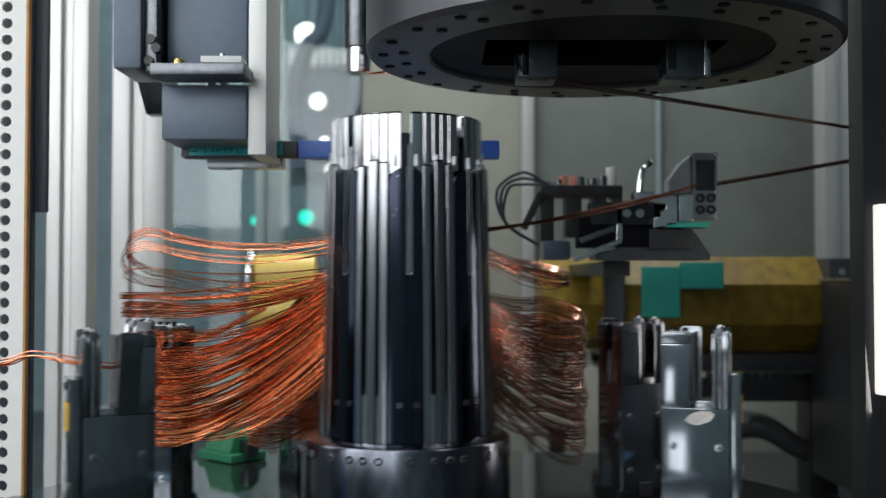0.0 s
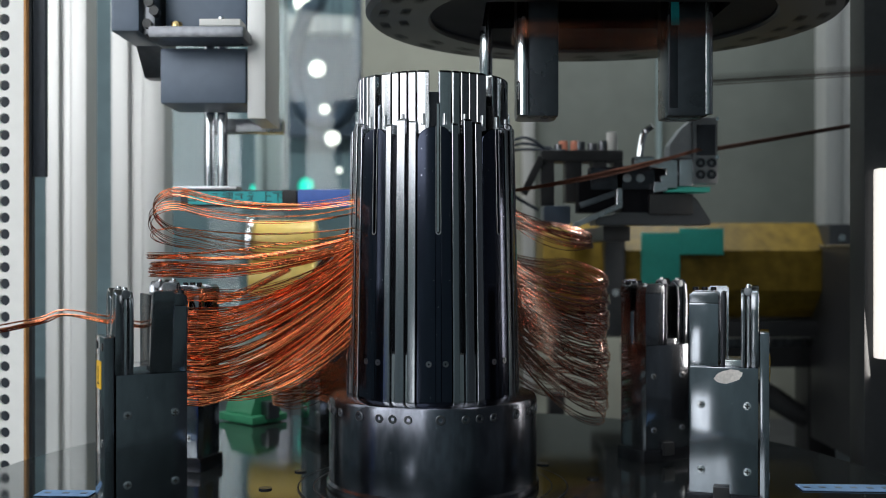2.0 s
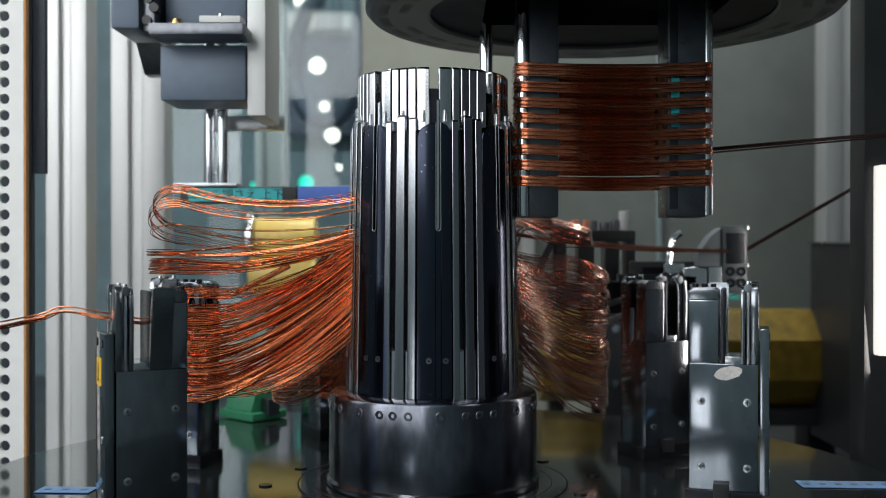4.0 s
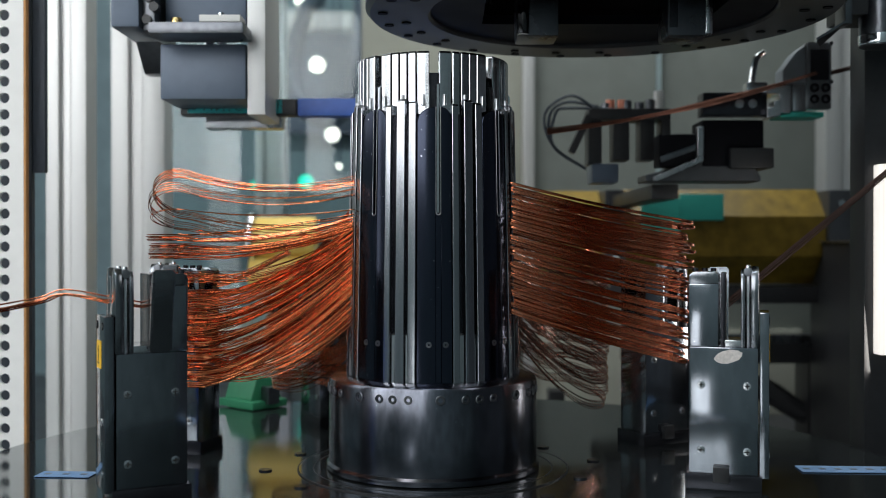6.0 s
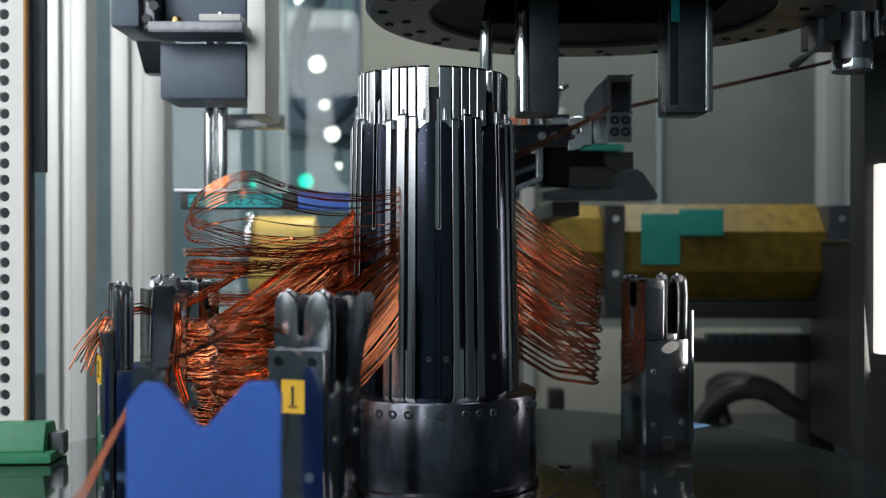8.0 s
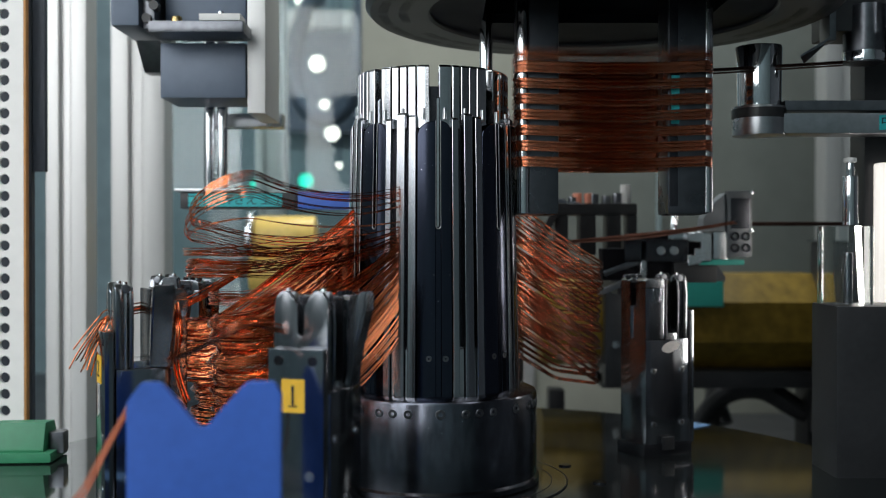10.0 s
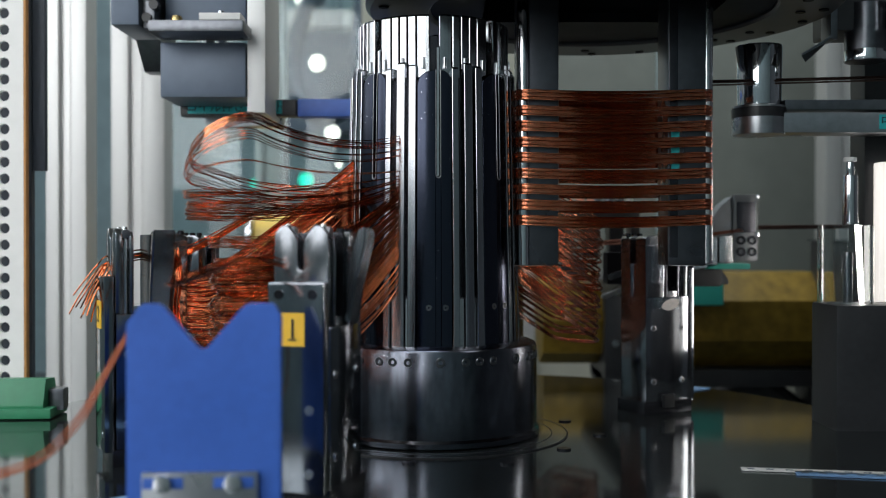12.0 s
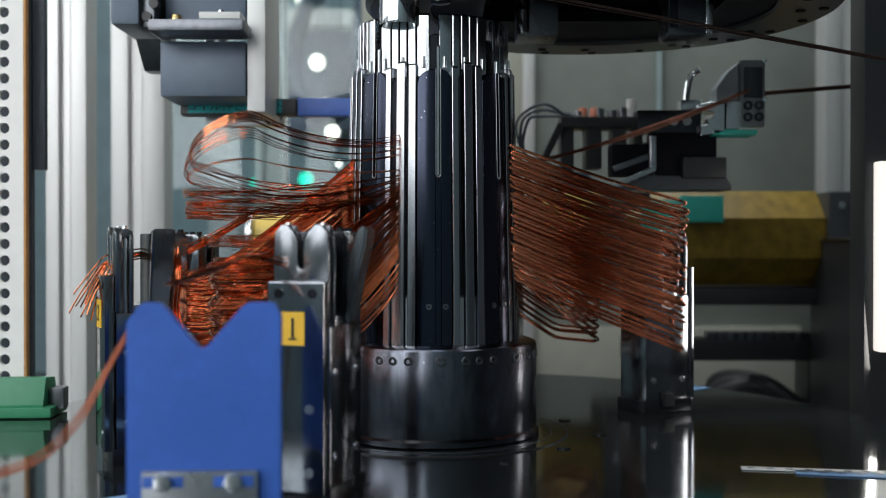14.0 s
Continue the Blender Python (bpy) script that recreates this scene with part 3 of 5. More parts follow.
def plate_shape(bm, out, x0, x1):
    """An upright plate: its outline in (y, z), thick from x0 to x1."""
    old = set(bm.edges)
    f = bm.faces.new([bm.verts.new((x0, y, z)) for y, z in out])
    e = bmesh.ops.extrude_face_region(bm, geom=[f])["geom"]
    bmesh.ops.translate(bm, vec=(x1 - x0, 0, 0), verts=[v for v in e if isinstance(v, bmesh.types.BMVert)])
    bmesh.ops.recalc_face_normals(bm, faces=bm.faces[:])
    bmesh.ops.bevel(bm, geom=[e for e in bm.edges if e not in old], offset=0.0009, segments=2, affect="EDGES", profile=0.7)
    return bm


def fork_plate(y0, y1, h):
    """A plate with a U slot and two peaked prongs, thick from y0 to y1."""
    right = [(0.0172, 0.109), (0.0180, 0.150), (0.0170, 0.1655), (0.0135, 0.1698), (0.0095, 0.1706), (0.0052, 0.1660), (0.0024, 0.1610), (0.0022, 0.1460), (0.0012, 0.1435)]
    out = [(x, z + (h if z > 0.16 else 0)) for x, z in right]
    out += [(-x, z) for x, z in out[::-1]]
    bm = B()
    f = bm.faces.new([bm.verts.new((x, y0, z)) for x, z in out])
    e = bmesh.ops.extrude_face_region(bm, geom=[f])["geom"]
    bmesh.ops.translate(bm, vec=(0, y1 - y0, 0), verts=[v for v in e if isinstance(v, bmesh.types.BMVert)])
    bmesh.ops.recalc_face_normals(bm, faces=bm.faces[:])
    flat = [e for e in bm.edges if len(e.link_faces) == 2 and e.calc_face_angle(0) > 1.2]
    bmesh.ops.bevel(bm, geom=flat, offset=0.0010, segments=2, affect="EDGES", profile=0.6)
    return bm


def guide_post(number, group="guide posts"):
    ob = thing("guide_post", "grey steel wire guide post with forked top and yellow label", "guide post", group)
    part("body", bx(B(), -0.019, 0.019, -0.021, 0.030, 0.012, 0.109, 0.0014), POST_STEEL, ob)
    part("foot", bx(B(), -0.0205, 0.0205, -0.024, 0.033, 0.0, 0.012, 0.0014), BLACK_OXIDE, ob, "black steel foot")
    part("face_plate", bx(B(), -0.018, 0.018, -0.029, -0.022, 0.010, 0.136, 0.0012), POST_STEEL, ob)
    # slotted fork plates with rounded, bevelled tops, a rod pair between them
    for y0, y1, h, name in ((-0.0214, -0.0158, 0.0, "outer_fork"), (-0.0112, -0.0082, -0.002, "inner_fork")):
        part(name, fork_plate(y0, y1, h), FORK, ob, "worn slotted fork plate")
    for x in (-0.0115, 0.0115):
        part("tine", cy(B(), (x, -0.0135, 0.109), (x, -0.0135, 0.1715), 0.0021, 0.0019, 12, 0.0005), STEEL, ob, "slim steel rod")
        part("roller", cy(B(), (x - 0.0050, -0.0135, 0.1665), (x + 0.0050, -0.0135, 0.1665), 0.0032, None, 18, 0.0008), ROLLER, ob, "small steel roller")
    part("foot_piece", plate_shape(B(), [(-0.0085, 0.109), (0.0040, 0.109), (0.0040, 0.1145), (-0.0085, 0.1145)], -0.017, 0.017), STEEL, ob, "bright angle piece")
    bm = B()
    f = bm.faces.new([bm.verts.new((x, 0.002, z)) for x, z in ((0.0188, 0.110), (0.0222, 0.110), (0.0262, 0.134), (0.0328, 0.160), (0.0332, 0.1690), (0.0285, 0.1695), (0.0216, 0.150))])
    e = bmesh.ops.extrude_face_region(bm, geom=[f])["geom"]
    bmesh.ops.translate(bm, vec=(0, 0.016, 0), verts=[v for v in e if isinstance(v, bmesh.types.BMVert)])
    bmesh.ops.recalc_face_normals(bm, faces=bm.faces[:])
    bmesh.ops.bevel(bm, geom=bm.edges[:], offset=0.0012, segments=2, affect="EDGES")
    part("guide_leaf", bm, FORK, ob, "flared steel guide leaf")
    bm = B()
    for x0, x1 in ((-0.0186, -0.0045), (0.0045, 0.0186)):
        plate_shape(bm, [(0.0085, 0.109), (0.0298, 0.109), (0.0304, 0.1570), (0.0290, 0.1575), (0.0080, 0.1575)], x0, x1)
    plate_shape(bm, [(0.012, 0.109), (0.028, 0.109), (0.028, 0.140), (0.012, 0.136)], -0.006, 0.006)
    part("inner_block", bm, POST_STEEL, ob)
    bm = B()
    for x0, x1 in ((-0.0190, -0.0045), (0.0045, 0.0190)):
        plate_shape(bm, [(0.0080, 0.1576), (0.0306, 0.1576), (0.0300, 0.1642), (0.0270, 0.1665), (0.0110, 0.1665), (0.0080, 0.1640)], x0, x1)
    part("block_cap", bm, FORK, ob, "worn bevelled cap")
    part("divider", plate_shape(B(), [(0.0032, 0.109), (0.0066, 0.109), (0.0066, 0.1660), (0.0032, 0.1660)], -0.0172, 0.0172), BLACK_OXIDE, ob, "thin dark divider plate")
    for y in (-0.010, 0.004, 0.018):
        part("head_screw", cy(B(), (0.0115, y * 0.5 + 0.018, 0.1662), (0.0115, y * 0.5 + 0.018, 0.1690), 0.0024, None, 10), BLACK_OXIDE, ob)
    for sx in (-1, 1):
        for y in (-0.013, 0.021):
            for z in (0.030, 0.080):
                x = 0.019 * sx
                bm = cy(B(), (x - 0.0002 * sx, y, z), (x + 0.0008 * sx, y, z), 0.0031, None, 14, 0.0003)
                screw = part("side_screw", bm, STEEL, ob, "bright cross-slot screw")
                part("slot", bx(bx(B(), x + 0.0006 * sx, x + 0.001 * sx, y - 0.0019, y + 0.0019, z - 0.0004, z + 0.0004), x + 0.0006 * sx, x + 0.00101 * sx, y - 0.0004, y + 0.0004, z - 0.0019, z + 0.0019), INK, screw)
    for x in (-0.011, 0.011):
        part("face_screw", cy(B(), (x, -0.0289, 0.129), (x, -0.0296, 0.129), 0.003, None, 14), BLACK_OXIDE, ob)
    part("face_screw", cy(B(), (0.009, -0.0289, 0.060), (0.009, -0.0296, 0.060), 0.003, None, 14), STEEL, ob)
    part("face_screw", cy(B(), (0.009, -0.0289, 0.022), (0.009, -0.0296, 0.022), 0.003, None, 14), STEEL, ob)
    part("number_label", bx(B(), -0.009, 0.006, -0.0296, -0.0290, 0.098, 0.118), YELLOW, ob, "yellow number label")
    text_part("numeral", number, 0.017, INK, ob, pose(-0.0015, -0.0299, 0.1078), "black printed numeral")
    if number == "1":
        part("numeral_foot", bx(B(), -0.0042, 0.0012, -0.0300, -0.0297, 0.1014, 0.1024), INK, ob, "black printed numeral foot")
    if number == "6":
        rng = random.Random(8)
        bm = B()
        rim = []
        for j in range(26):
            a = 6.28318 * j / 26
            q = rng.uniform(0.93, 1.05)
            rim.append(bm.verts.new((-0.0193, 0.001 - 0.0105 * q * math.cos(a), 0.1020 + q * (0.0052 * math.sin(a) + 0.002 * math.cos(a)))))
        f = bm.faces.new(rim)
        e = bmesh.ops.extrude_face_region(bm, geom=[f])["geom"]
        bmesh.ops.translate(bm, vec=(0.0004, 0, 0), verts=[v for v in e if isinstance(v, bmesh.types.BMVert)])
        bmesh.ops.recalc_face_normals(bm, faces=bm.faces[:])
        part("grease_smear", bm, SMEAR, ob, "pale smear of dried grease", 0)
    part("clamp", bx(B(), -0.024, -0.019, 0.0, 0.012, 0.006, 0.018, 0.0008), BLACK, ob)
    return ob


for phi, num in ((-152, "3"), (-107, "2"), (-62, "1"), (73, "6"), (118, "5"), (163, "4")):
    on_table(guide_post(num), polar(phi, RHO))


# ---------------------------------------------------------------- blue plate
def blue_plate():
    ob = thing("v_plate", "blue plastic plate with a V notch on a steel bracket", "guide plate")
    bm = B()
    w, h = 0.0387, 0.1292
    out = [(-w, 0.004), (w, 0.004), (w, h - 0.006), (w - 0.0035, h), (0.0223, h), (0.0197, h - 0.0015), (0.0008, h - 0.0229), (-0.0025, h - 0.0229), (-0.0202, h - 0.0015), (-0.0229, h), (-w + 0.0075, h), (-w, h - 0.010)]
    f = bm.faces.new([bm.verts.new((x, -0.003, z)) for x, z in out])
    e = bmesh.ops.extrude_face_region(bm, geom=[f])["geom"]
    bmesh.ops.translate(bm, vec=(0, 0.006, 0), verts=[v for v in e if isinstance(v, bmesh.types.BMVert)])
    bmesh.ops.recalc_face_normals(bm, faces=bm.faces[:])
    bmesh.ops.bevel(bm, geom=bm.edges[:], offset=0.0006, segments=2, affect="EDGES")
    part("plate", bm, BLUE, ob, "blue plastic plate")
    bracket = part("bracket", bx(B(), -0.0303, 0.0274, -0.0075, -0.0035, 0.0, 0.0452, 0.0012), GREY_STEEL, ob, "slotted steel bracket")
    for x in (-0.0195, 0.0155):
        part("slot", bx(B(), x - 0.010, x + 0.010, -0.0079, -0.0074, 0.0372, 0.0428, 0.0002), BLUE, bracket)
        part("bolt", cy(B(), (x, -0.0074, 0.0400), (x, -0.0115, 0.0400), 0.0046, None, 20, 0.0008), STEEL, bracket)
    return ob


on_table(blue_plate(), polar(-62.5, 0.372) @ pose(0, 0, 0, 0, 0, 20.3))


def green_clip():
    ob = thing("green_clip", "green plastic clip with a dark screw on the table", "clip")
    bm = B()
    plate_shape(bm, [(-0.02, 0.0), (0.02, 0.0), (0.022, 0.010), (0.012, 0.034), (-0.014, 0.036), (-0.022, 0.012)], -0.026, 0.022)
    part("body", bm, GREEN, ob)
    part("lip", bx(B(), -0.034, 0.030, -0.026, 0.024, 0.001, 0.010, 0.002), GREEN, ob)
    part("screw_block", bx(B(), 0.022, 0.036, -0.008, 0.008, 0.006, 0.026, 0.002), DARK_STEEL, ob)
    return ob


on_table(green_clip(), polar(-147, 0.385) @ pose(0, 0, 0, 0, 0, 105))


# ---------------------------------------------------------------- copper coils lying on the column
def hanging_coil(bundles, seed, label="loose loops of orange enamelled copper wire hanging from the column", material=None, r=0.00034):
    """bundles: wires, start height low and high, tip height low and high, reach, sag, drop of the far leg, how early the wires fall."""
    rng = random.Random(seed)
    ob = thing("copper_coil", label, "wire coil", "wire coils")
    steps = (0.0, 0.07, 0.16, 0.28, 0.42, 0.58, 0.74, 0.88, 1.0)
    for n, s0, s1, t0, t1, reach, sag, far, fall in bundles:
        clumps = max(1, round(n / 7))
        last = -1
        for i in range(n):
            c = i * clumps // n
            if c != last:
                last, cr, cw, cz = c, rng.uniform(-0.004, 0.003), rng.uniform(0.0255, 0.0285), rng.uniform(-0.002, 0.002)
            u = (i + 0.5 + rng.uniform(-0.9, 0.9)) / n
            zs = s0 + (s1 - s0) * u
            zt = t0 + (t1 - t0) * (c + 0.5 + 0.84 * ((i + 0.5) * clumps / n - c - 0.5)) / clumps + cz * 0.4 + rng.uniform(-0.0004, 0.0004)
            R = reach + cr + rng.uniform(-0.0015, 0.0015)
            hw = cw + rng.uniform(-0.0009, 0.0009)
            tip = zt - zs
            stray = 0.010 if rng.random() < 0.05 else 0.0013
            legs = []
            for side, dz in ((-1, far), (1, 0.0)):
                line = []
                bow, lean = rng.uniform(-1, 1) * stray + cz, rng.uniform(-1, 1) * 0.0016
                for q in steps:
                    y = 0.052 + (R - hw - 0.052) * q
                    x = side * (0.0265 + (hw - 0.0265) * q) + lean * math.sin(math.pi * q)
                    z = zs + dz + tip * (1 - (1 - q) ** fall) - sag * 4 * q * (1 - q) + bow * math.sin(math.pi * q)
                    line.append((x, -y, z))
                legs.append(line)
            bend = [(hw * math.sin(radians(a)), -(R - hw) - hw * math.cos(radians(a)), zs + tip + far * (0.5 - 0.5 * math.sin(radians(a)))) for a in (-60, -30, 0, 30, 60)]
            part("wire", tube(B(), smooth_line(legs[0] + bend + legs[1][::-1], 3), r, 5), material or COPPER, ob, "", 60)
    return ob


LEFT = [(7, 0.2383, 0.2469, 0.2411, 0.2502, 0.236, 0.011, -0.034, 1.1),
        (5, 0.2300, 0.2375, 0.2300, 0.2405, 0.235, 0.010, -0.032, 1.1),
        (2, 0.2172, 0.2201, 0.2163, 0.2182, 0.237, 0.004, -0.016, 1.1),
        (20, 0.2038, 0.2158, 0.1751, 0.1967, 0.239, 0.007, 0.0, 1.2),
        (8, 0.196, 0.210, 0.156, 0.166, 0.216, 0.005, 0.0, 1.5),
        (120, 0.160, 0.215, 0.070, 0.150, 0.216, 0.004, 0.0, 1.4),
        (16, 0.136, 0.158, 0.074, 0.088, 0.186, 0.002, 0.0, 1.7)]
BEHIND = [(150, 0.160, 0.240, 0.086, 0.136, 0.212, 0.0, 0.0, 1.15),
          (44, 0.105, 0.160, 0.050, 0.088, 0.200, 0.004, 0.0, 1.4)]
RIGHT = [(16, 0.246, 0.262, 0.214, 0.227, 0.214, 0.005, -0.016, 1.35),
         (98, 0.163, 0.2230, 0.072, 0.191, 0.241, 0.006, -0.022, 1.35),
         (12, 0.152, 0.163, 0.048, 0.071, 0.238, 0.006, -0.022, 1.35)]
on_table(hanging_coil(LEFT, 3), pose(0, 0, 0, 0, 0, -88))
on_table(hanging_coil(BEHIND, 4), pose(0, 0, 0, 0, 0, -133))
on_table(hanging_coil(RIGHT, 5, "fan of copper wire loops, browned as if dimly lit, hanging from the column", COPPER_DIM, 0.00044), pose(0, 0, 0, 0, 0, 137))
on_table(hanging_coil(BEHIND[:1], 6), pose(0, 0, 0, 0, 0, -178))


def lead_bundle(points, n, seed, label, spread=0.0022, r=0.0006, frayed=0.0, material=None):
    rng = random.Random(seed)
    ob = thing("lead_wires", label, "wire bundle", "lead wires")
    for i in range(n):
        off = Vector((rng.uniform(-1, 1), rng.uniform(-1, 1), rng.uniform(-1, 1))) * spread
        pts = []
        for j, p in enumerate(points):
            f = 1 + frayed * (j / (len(points) - 1)) ** 2
            pts.append(Vector(p) + off * f + Vector((rng.uniform(-1, 1), rng.uniform(-1, 1), rng.uniform(-1, 1))) * 0.0005)
        part("wire", tube(B(), smooth_line(pts, 5), r, 5), material or COPPER, ob, "", 60)
    return ob


# leads of the posts, in the table's space
on_table(lead_bundle([(-0.3308, -0.14, 0.1389), (-0.311, -0.13, 0.1421), (-0.2863, -0.12, 0.1475), (-0.2677, -0.12, 0.1525), (-0.2366, -0.114, 0.1467), (-0.2098, -0.10, 0.1414), (-0.1777, -0.08, 0.1356)], 7, 11,
                     "copper lead wires running through the guide post", material=COPPER_DARK), pose(0, 0, 0))
BACK = pose(0, 0, 0, 0, 0, -45)
on_table(lead_bundle([(-0.1484, -0.04, 0.1808), (-0.1888, -0.08, 0.1535), (-0.2127, -0.10, 0.1521), (-0.2345, -0.114, 0.1467), (-0.2396, -0.12, 0.1393), (-0.2491, -0.12, 0.1228), (-0.2541, -0.12, 0.1116)], 10, 12,
                     "copper lead wires with frayed ends hanging from the guide post", 0.0022, 0.0006, 3.5), BACK)
on_table(lead_bundle([(-0.1872, -0.12, 0.1558), (-0.1822, -0.13, 0.134), (-0.1838, -0.13, 0.1095), (-0.174, -0.14, 0.0866)], 8, 13,
                     "copper lead wires hanging down beside the guide post"), BACK)
on_table(lead_bundle([(-0.1555, -0.33, 0.1157), (-0.1657, -0.34, 0.0938), (-0.1769, -0.35, 0.0698), (-0.196, -0.36, 0.0502), (-0.2356, -0.36, 0.0383)], 3, 14,
                     "reddish copper lead bundle hanging in front of the posts", 0.0022, 0.0006, 0.0, DULL_COPPER), BACK)

# ---------------------------------------------------------------- winding head
FX = 0.1492
HX = 0.1414
HEAD_Z = 0.3925


def winding_head():
    ob = thing("winding_machine_head", "large dark round winding head with bolted rim", "winding machine", m=pose(HX, 0, HEAD_Z))
    rim = part("rim", lathe(B(), [(0.1435, 0.03), (0.1435, 0.002), (0.1455, 0.0), (0.194, 0.0), (0.198, 0.004), (0.198, 0.06), (0.1435, 0.06)], 128), HEAD_STEEL, ob, "dark grey steel rim")
    bm = B()
    hx, hy, n = 0.098, 0.05, 96
    inner, outer = [], []
    for j in range(n):
        a = 6.28318 * j / n
        c, s = math.cos(a), math.sin(a)
        f = 1 / max(abs(c) / hx, abs(s) / hy)
        inner.append(bm.verts.new((c * f, s * f, 0.004)))
        outer.append(bm.verts.new((0.1440 * c, 0.1440 * s, 0.004)))
    for j in range(n):
        q = (j + 1) % n
        bm.faces.new((inner[j], outer[j], outer[q], inner[q]))
    e = bmesh.ops.extrude_face_region(bm, geom=bm.faces[:])["geom"]
    bmesh.ops.translate(bm, vec=(0, 0, 0.008), verts=[v for v in e if isinstance(v, bmesh.types.BMVert)])
    bmesh.ops.recalc_face_normals(bm, faces=bm.faces[:])
    part("face_disc", bm, FACE_BLACK, ob, "black face disc")
    part("drum", lathe(B(), [(0.004, 0.50), (0.1485, 0.50), (0.1485, 0.06), (0.1435, 0.06), (0.1435, 0.49), (0.004, 0.49)], 96), BLACK, ob, "black drum")
    proto = None
    for k in range(24):
        for r, da in ((0.1835, 0), (0.1665, 2.6)):
            if k % 4 == 3 and r < 0.18:
                continue
            m = pose(0, 0, 0, 0, 0, 15 * k + 4 + da) @ pose(0, -r, 0)
            if proto is None:
                proto = part("rim_hole", cy(B(), (0, 0, -0.001), (0, 0, 0.004), 0.0042, None, 14), FACE_BLACK, rim)
                proto.matrix_basis = m
            else:
                shared("rim_hole", proto, rim, m)
    return ob, rim


head, head_rim = winding_head()
setting("trim", bx(B(), HX - 0.13, HX + 0.13, -0.13, 0.13, HEAD_Z + 0.50, 1.5, 0.01), DARK_STEEL, "dark steel spindle housing over the winding head")


def former_thing():
    ob = thing("winding_former", "two polished steel former pillars hanging from the winding head", "winding former")
    fixed = part("pillar", bx(B(), 0.0703 - FX, 0.1047 - FX, -0.020, 0.022, 0, 0.34, 0.004), DARK_PILLAR, ob, "dark steel pillar")
    part("bright_edge", cy(B(), (0.0751 - FX, -0.0195, 0.001), (0.0751 - FX, -0.0195, 0.34), 0.0052, None, 24), CHROME, fixed, "bright steel edge bar")
    part("guide_rod", cy(B(), (0.0469 - FX, 0.045, 0.04), (0.0469 - FX, 0.045, 0.34), 0.0058, None, 20, 0.001), CHROME, ob, "chrome guide rod")
    right = part("swing_pillar", bx(B(), 0.1942 - FX, 0.2291 - FX, -0.020, 0.022, -0.25, 0.09, 0.005), DARK_PILLAR, ob, "dark grey steel pillar")
    right.location = (0, 0, 0.25)
    part("groove", bx(B(), 0.1961 - FX, 0.2028 - FX, -0.0212, -0.0196, -0.243, 0.085, 0.0005), BLACK_OXIDE, right)
    part("rib", cy(B(), (0.2281 - FX, -0.015, -0.248), (0.2281 - FX, -0.015, 0.09), 0.005, None, 16, 0.001), STEEL, right, "rounded bright edge")
    part("label_tape", bx(B(), 0.197 - FX, 0.2037 - FX, -0.0225, -0.0214, -0.175, -0.135), TEAL, right, "teal label tape")
    return ob, right


former, swing = former_thing()


def wire_loop(c, k, j, protos):
    ob = thing("wire_loop", "band of reddish enamelled copper wire wound round the former", "wire coil", "wound wire loops")
    for i in range(3):
        shared("wire", protos[(k + j + i * 2) % len(protos)], ob, pose(0, 0, 0.0007 * (i - 1)))
    return ob


def loop_protos():
    rng = random.Random(77)
    out = []
    x0, x1 = 0.0713 - FX, 0.2286 - FX
    for v in range(5):
        g = rng.uniform(0.0, 0.0014)
        y, rc = 0.0262 + g, 0.009 + g
        pts = []
        for cx, cyy, a0 in ((x1 - 0.007, -y + 0.009, -90), (x1 - 0.007, y - 0.009, 0), (x0 + 0.007, y - 0.009, 90), (x0 + 0.007, -y + 0.009, 180)):
            for s in range(5):
                a = radians(a0 + 22.5 * s)
                pts.append(((cx + rc * math.cos(a)), cyy + rc * math.sin(a), rng.uniform(-0.0002, 0.0002)))
        full = []
        for i, p in enumerate(pts):
            full.append(p)
            if i in (9, 19):
                q = pts[(i + 1) % len(pts)]
                for f in (0.2, 0.4, 0.6, 0.8):
                    full.append((p[0] + (q[0] - p[0]) * f, p[1] + (q[1] - p[1]) * f, p[2] + (q[2] - p[2]) * f - 0.0018 * 4 * f * (1 - f)))
        me = tube(B(), full, 0.00052, 6, True)
        out.append(part("wire", me, COPPER_DARK, None, "", 60))
    return out


protos = loop_protos()
loops = [[[wire_loop(c, k, j, protos) for j in range(4)] for k in range(9)] for c in range(2)]
for p in protos:
    bpy.data.objects.remove(p)


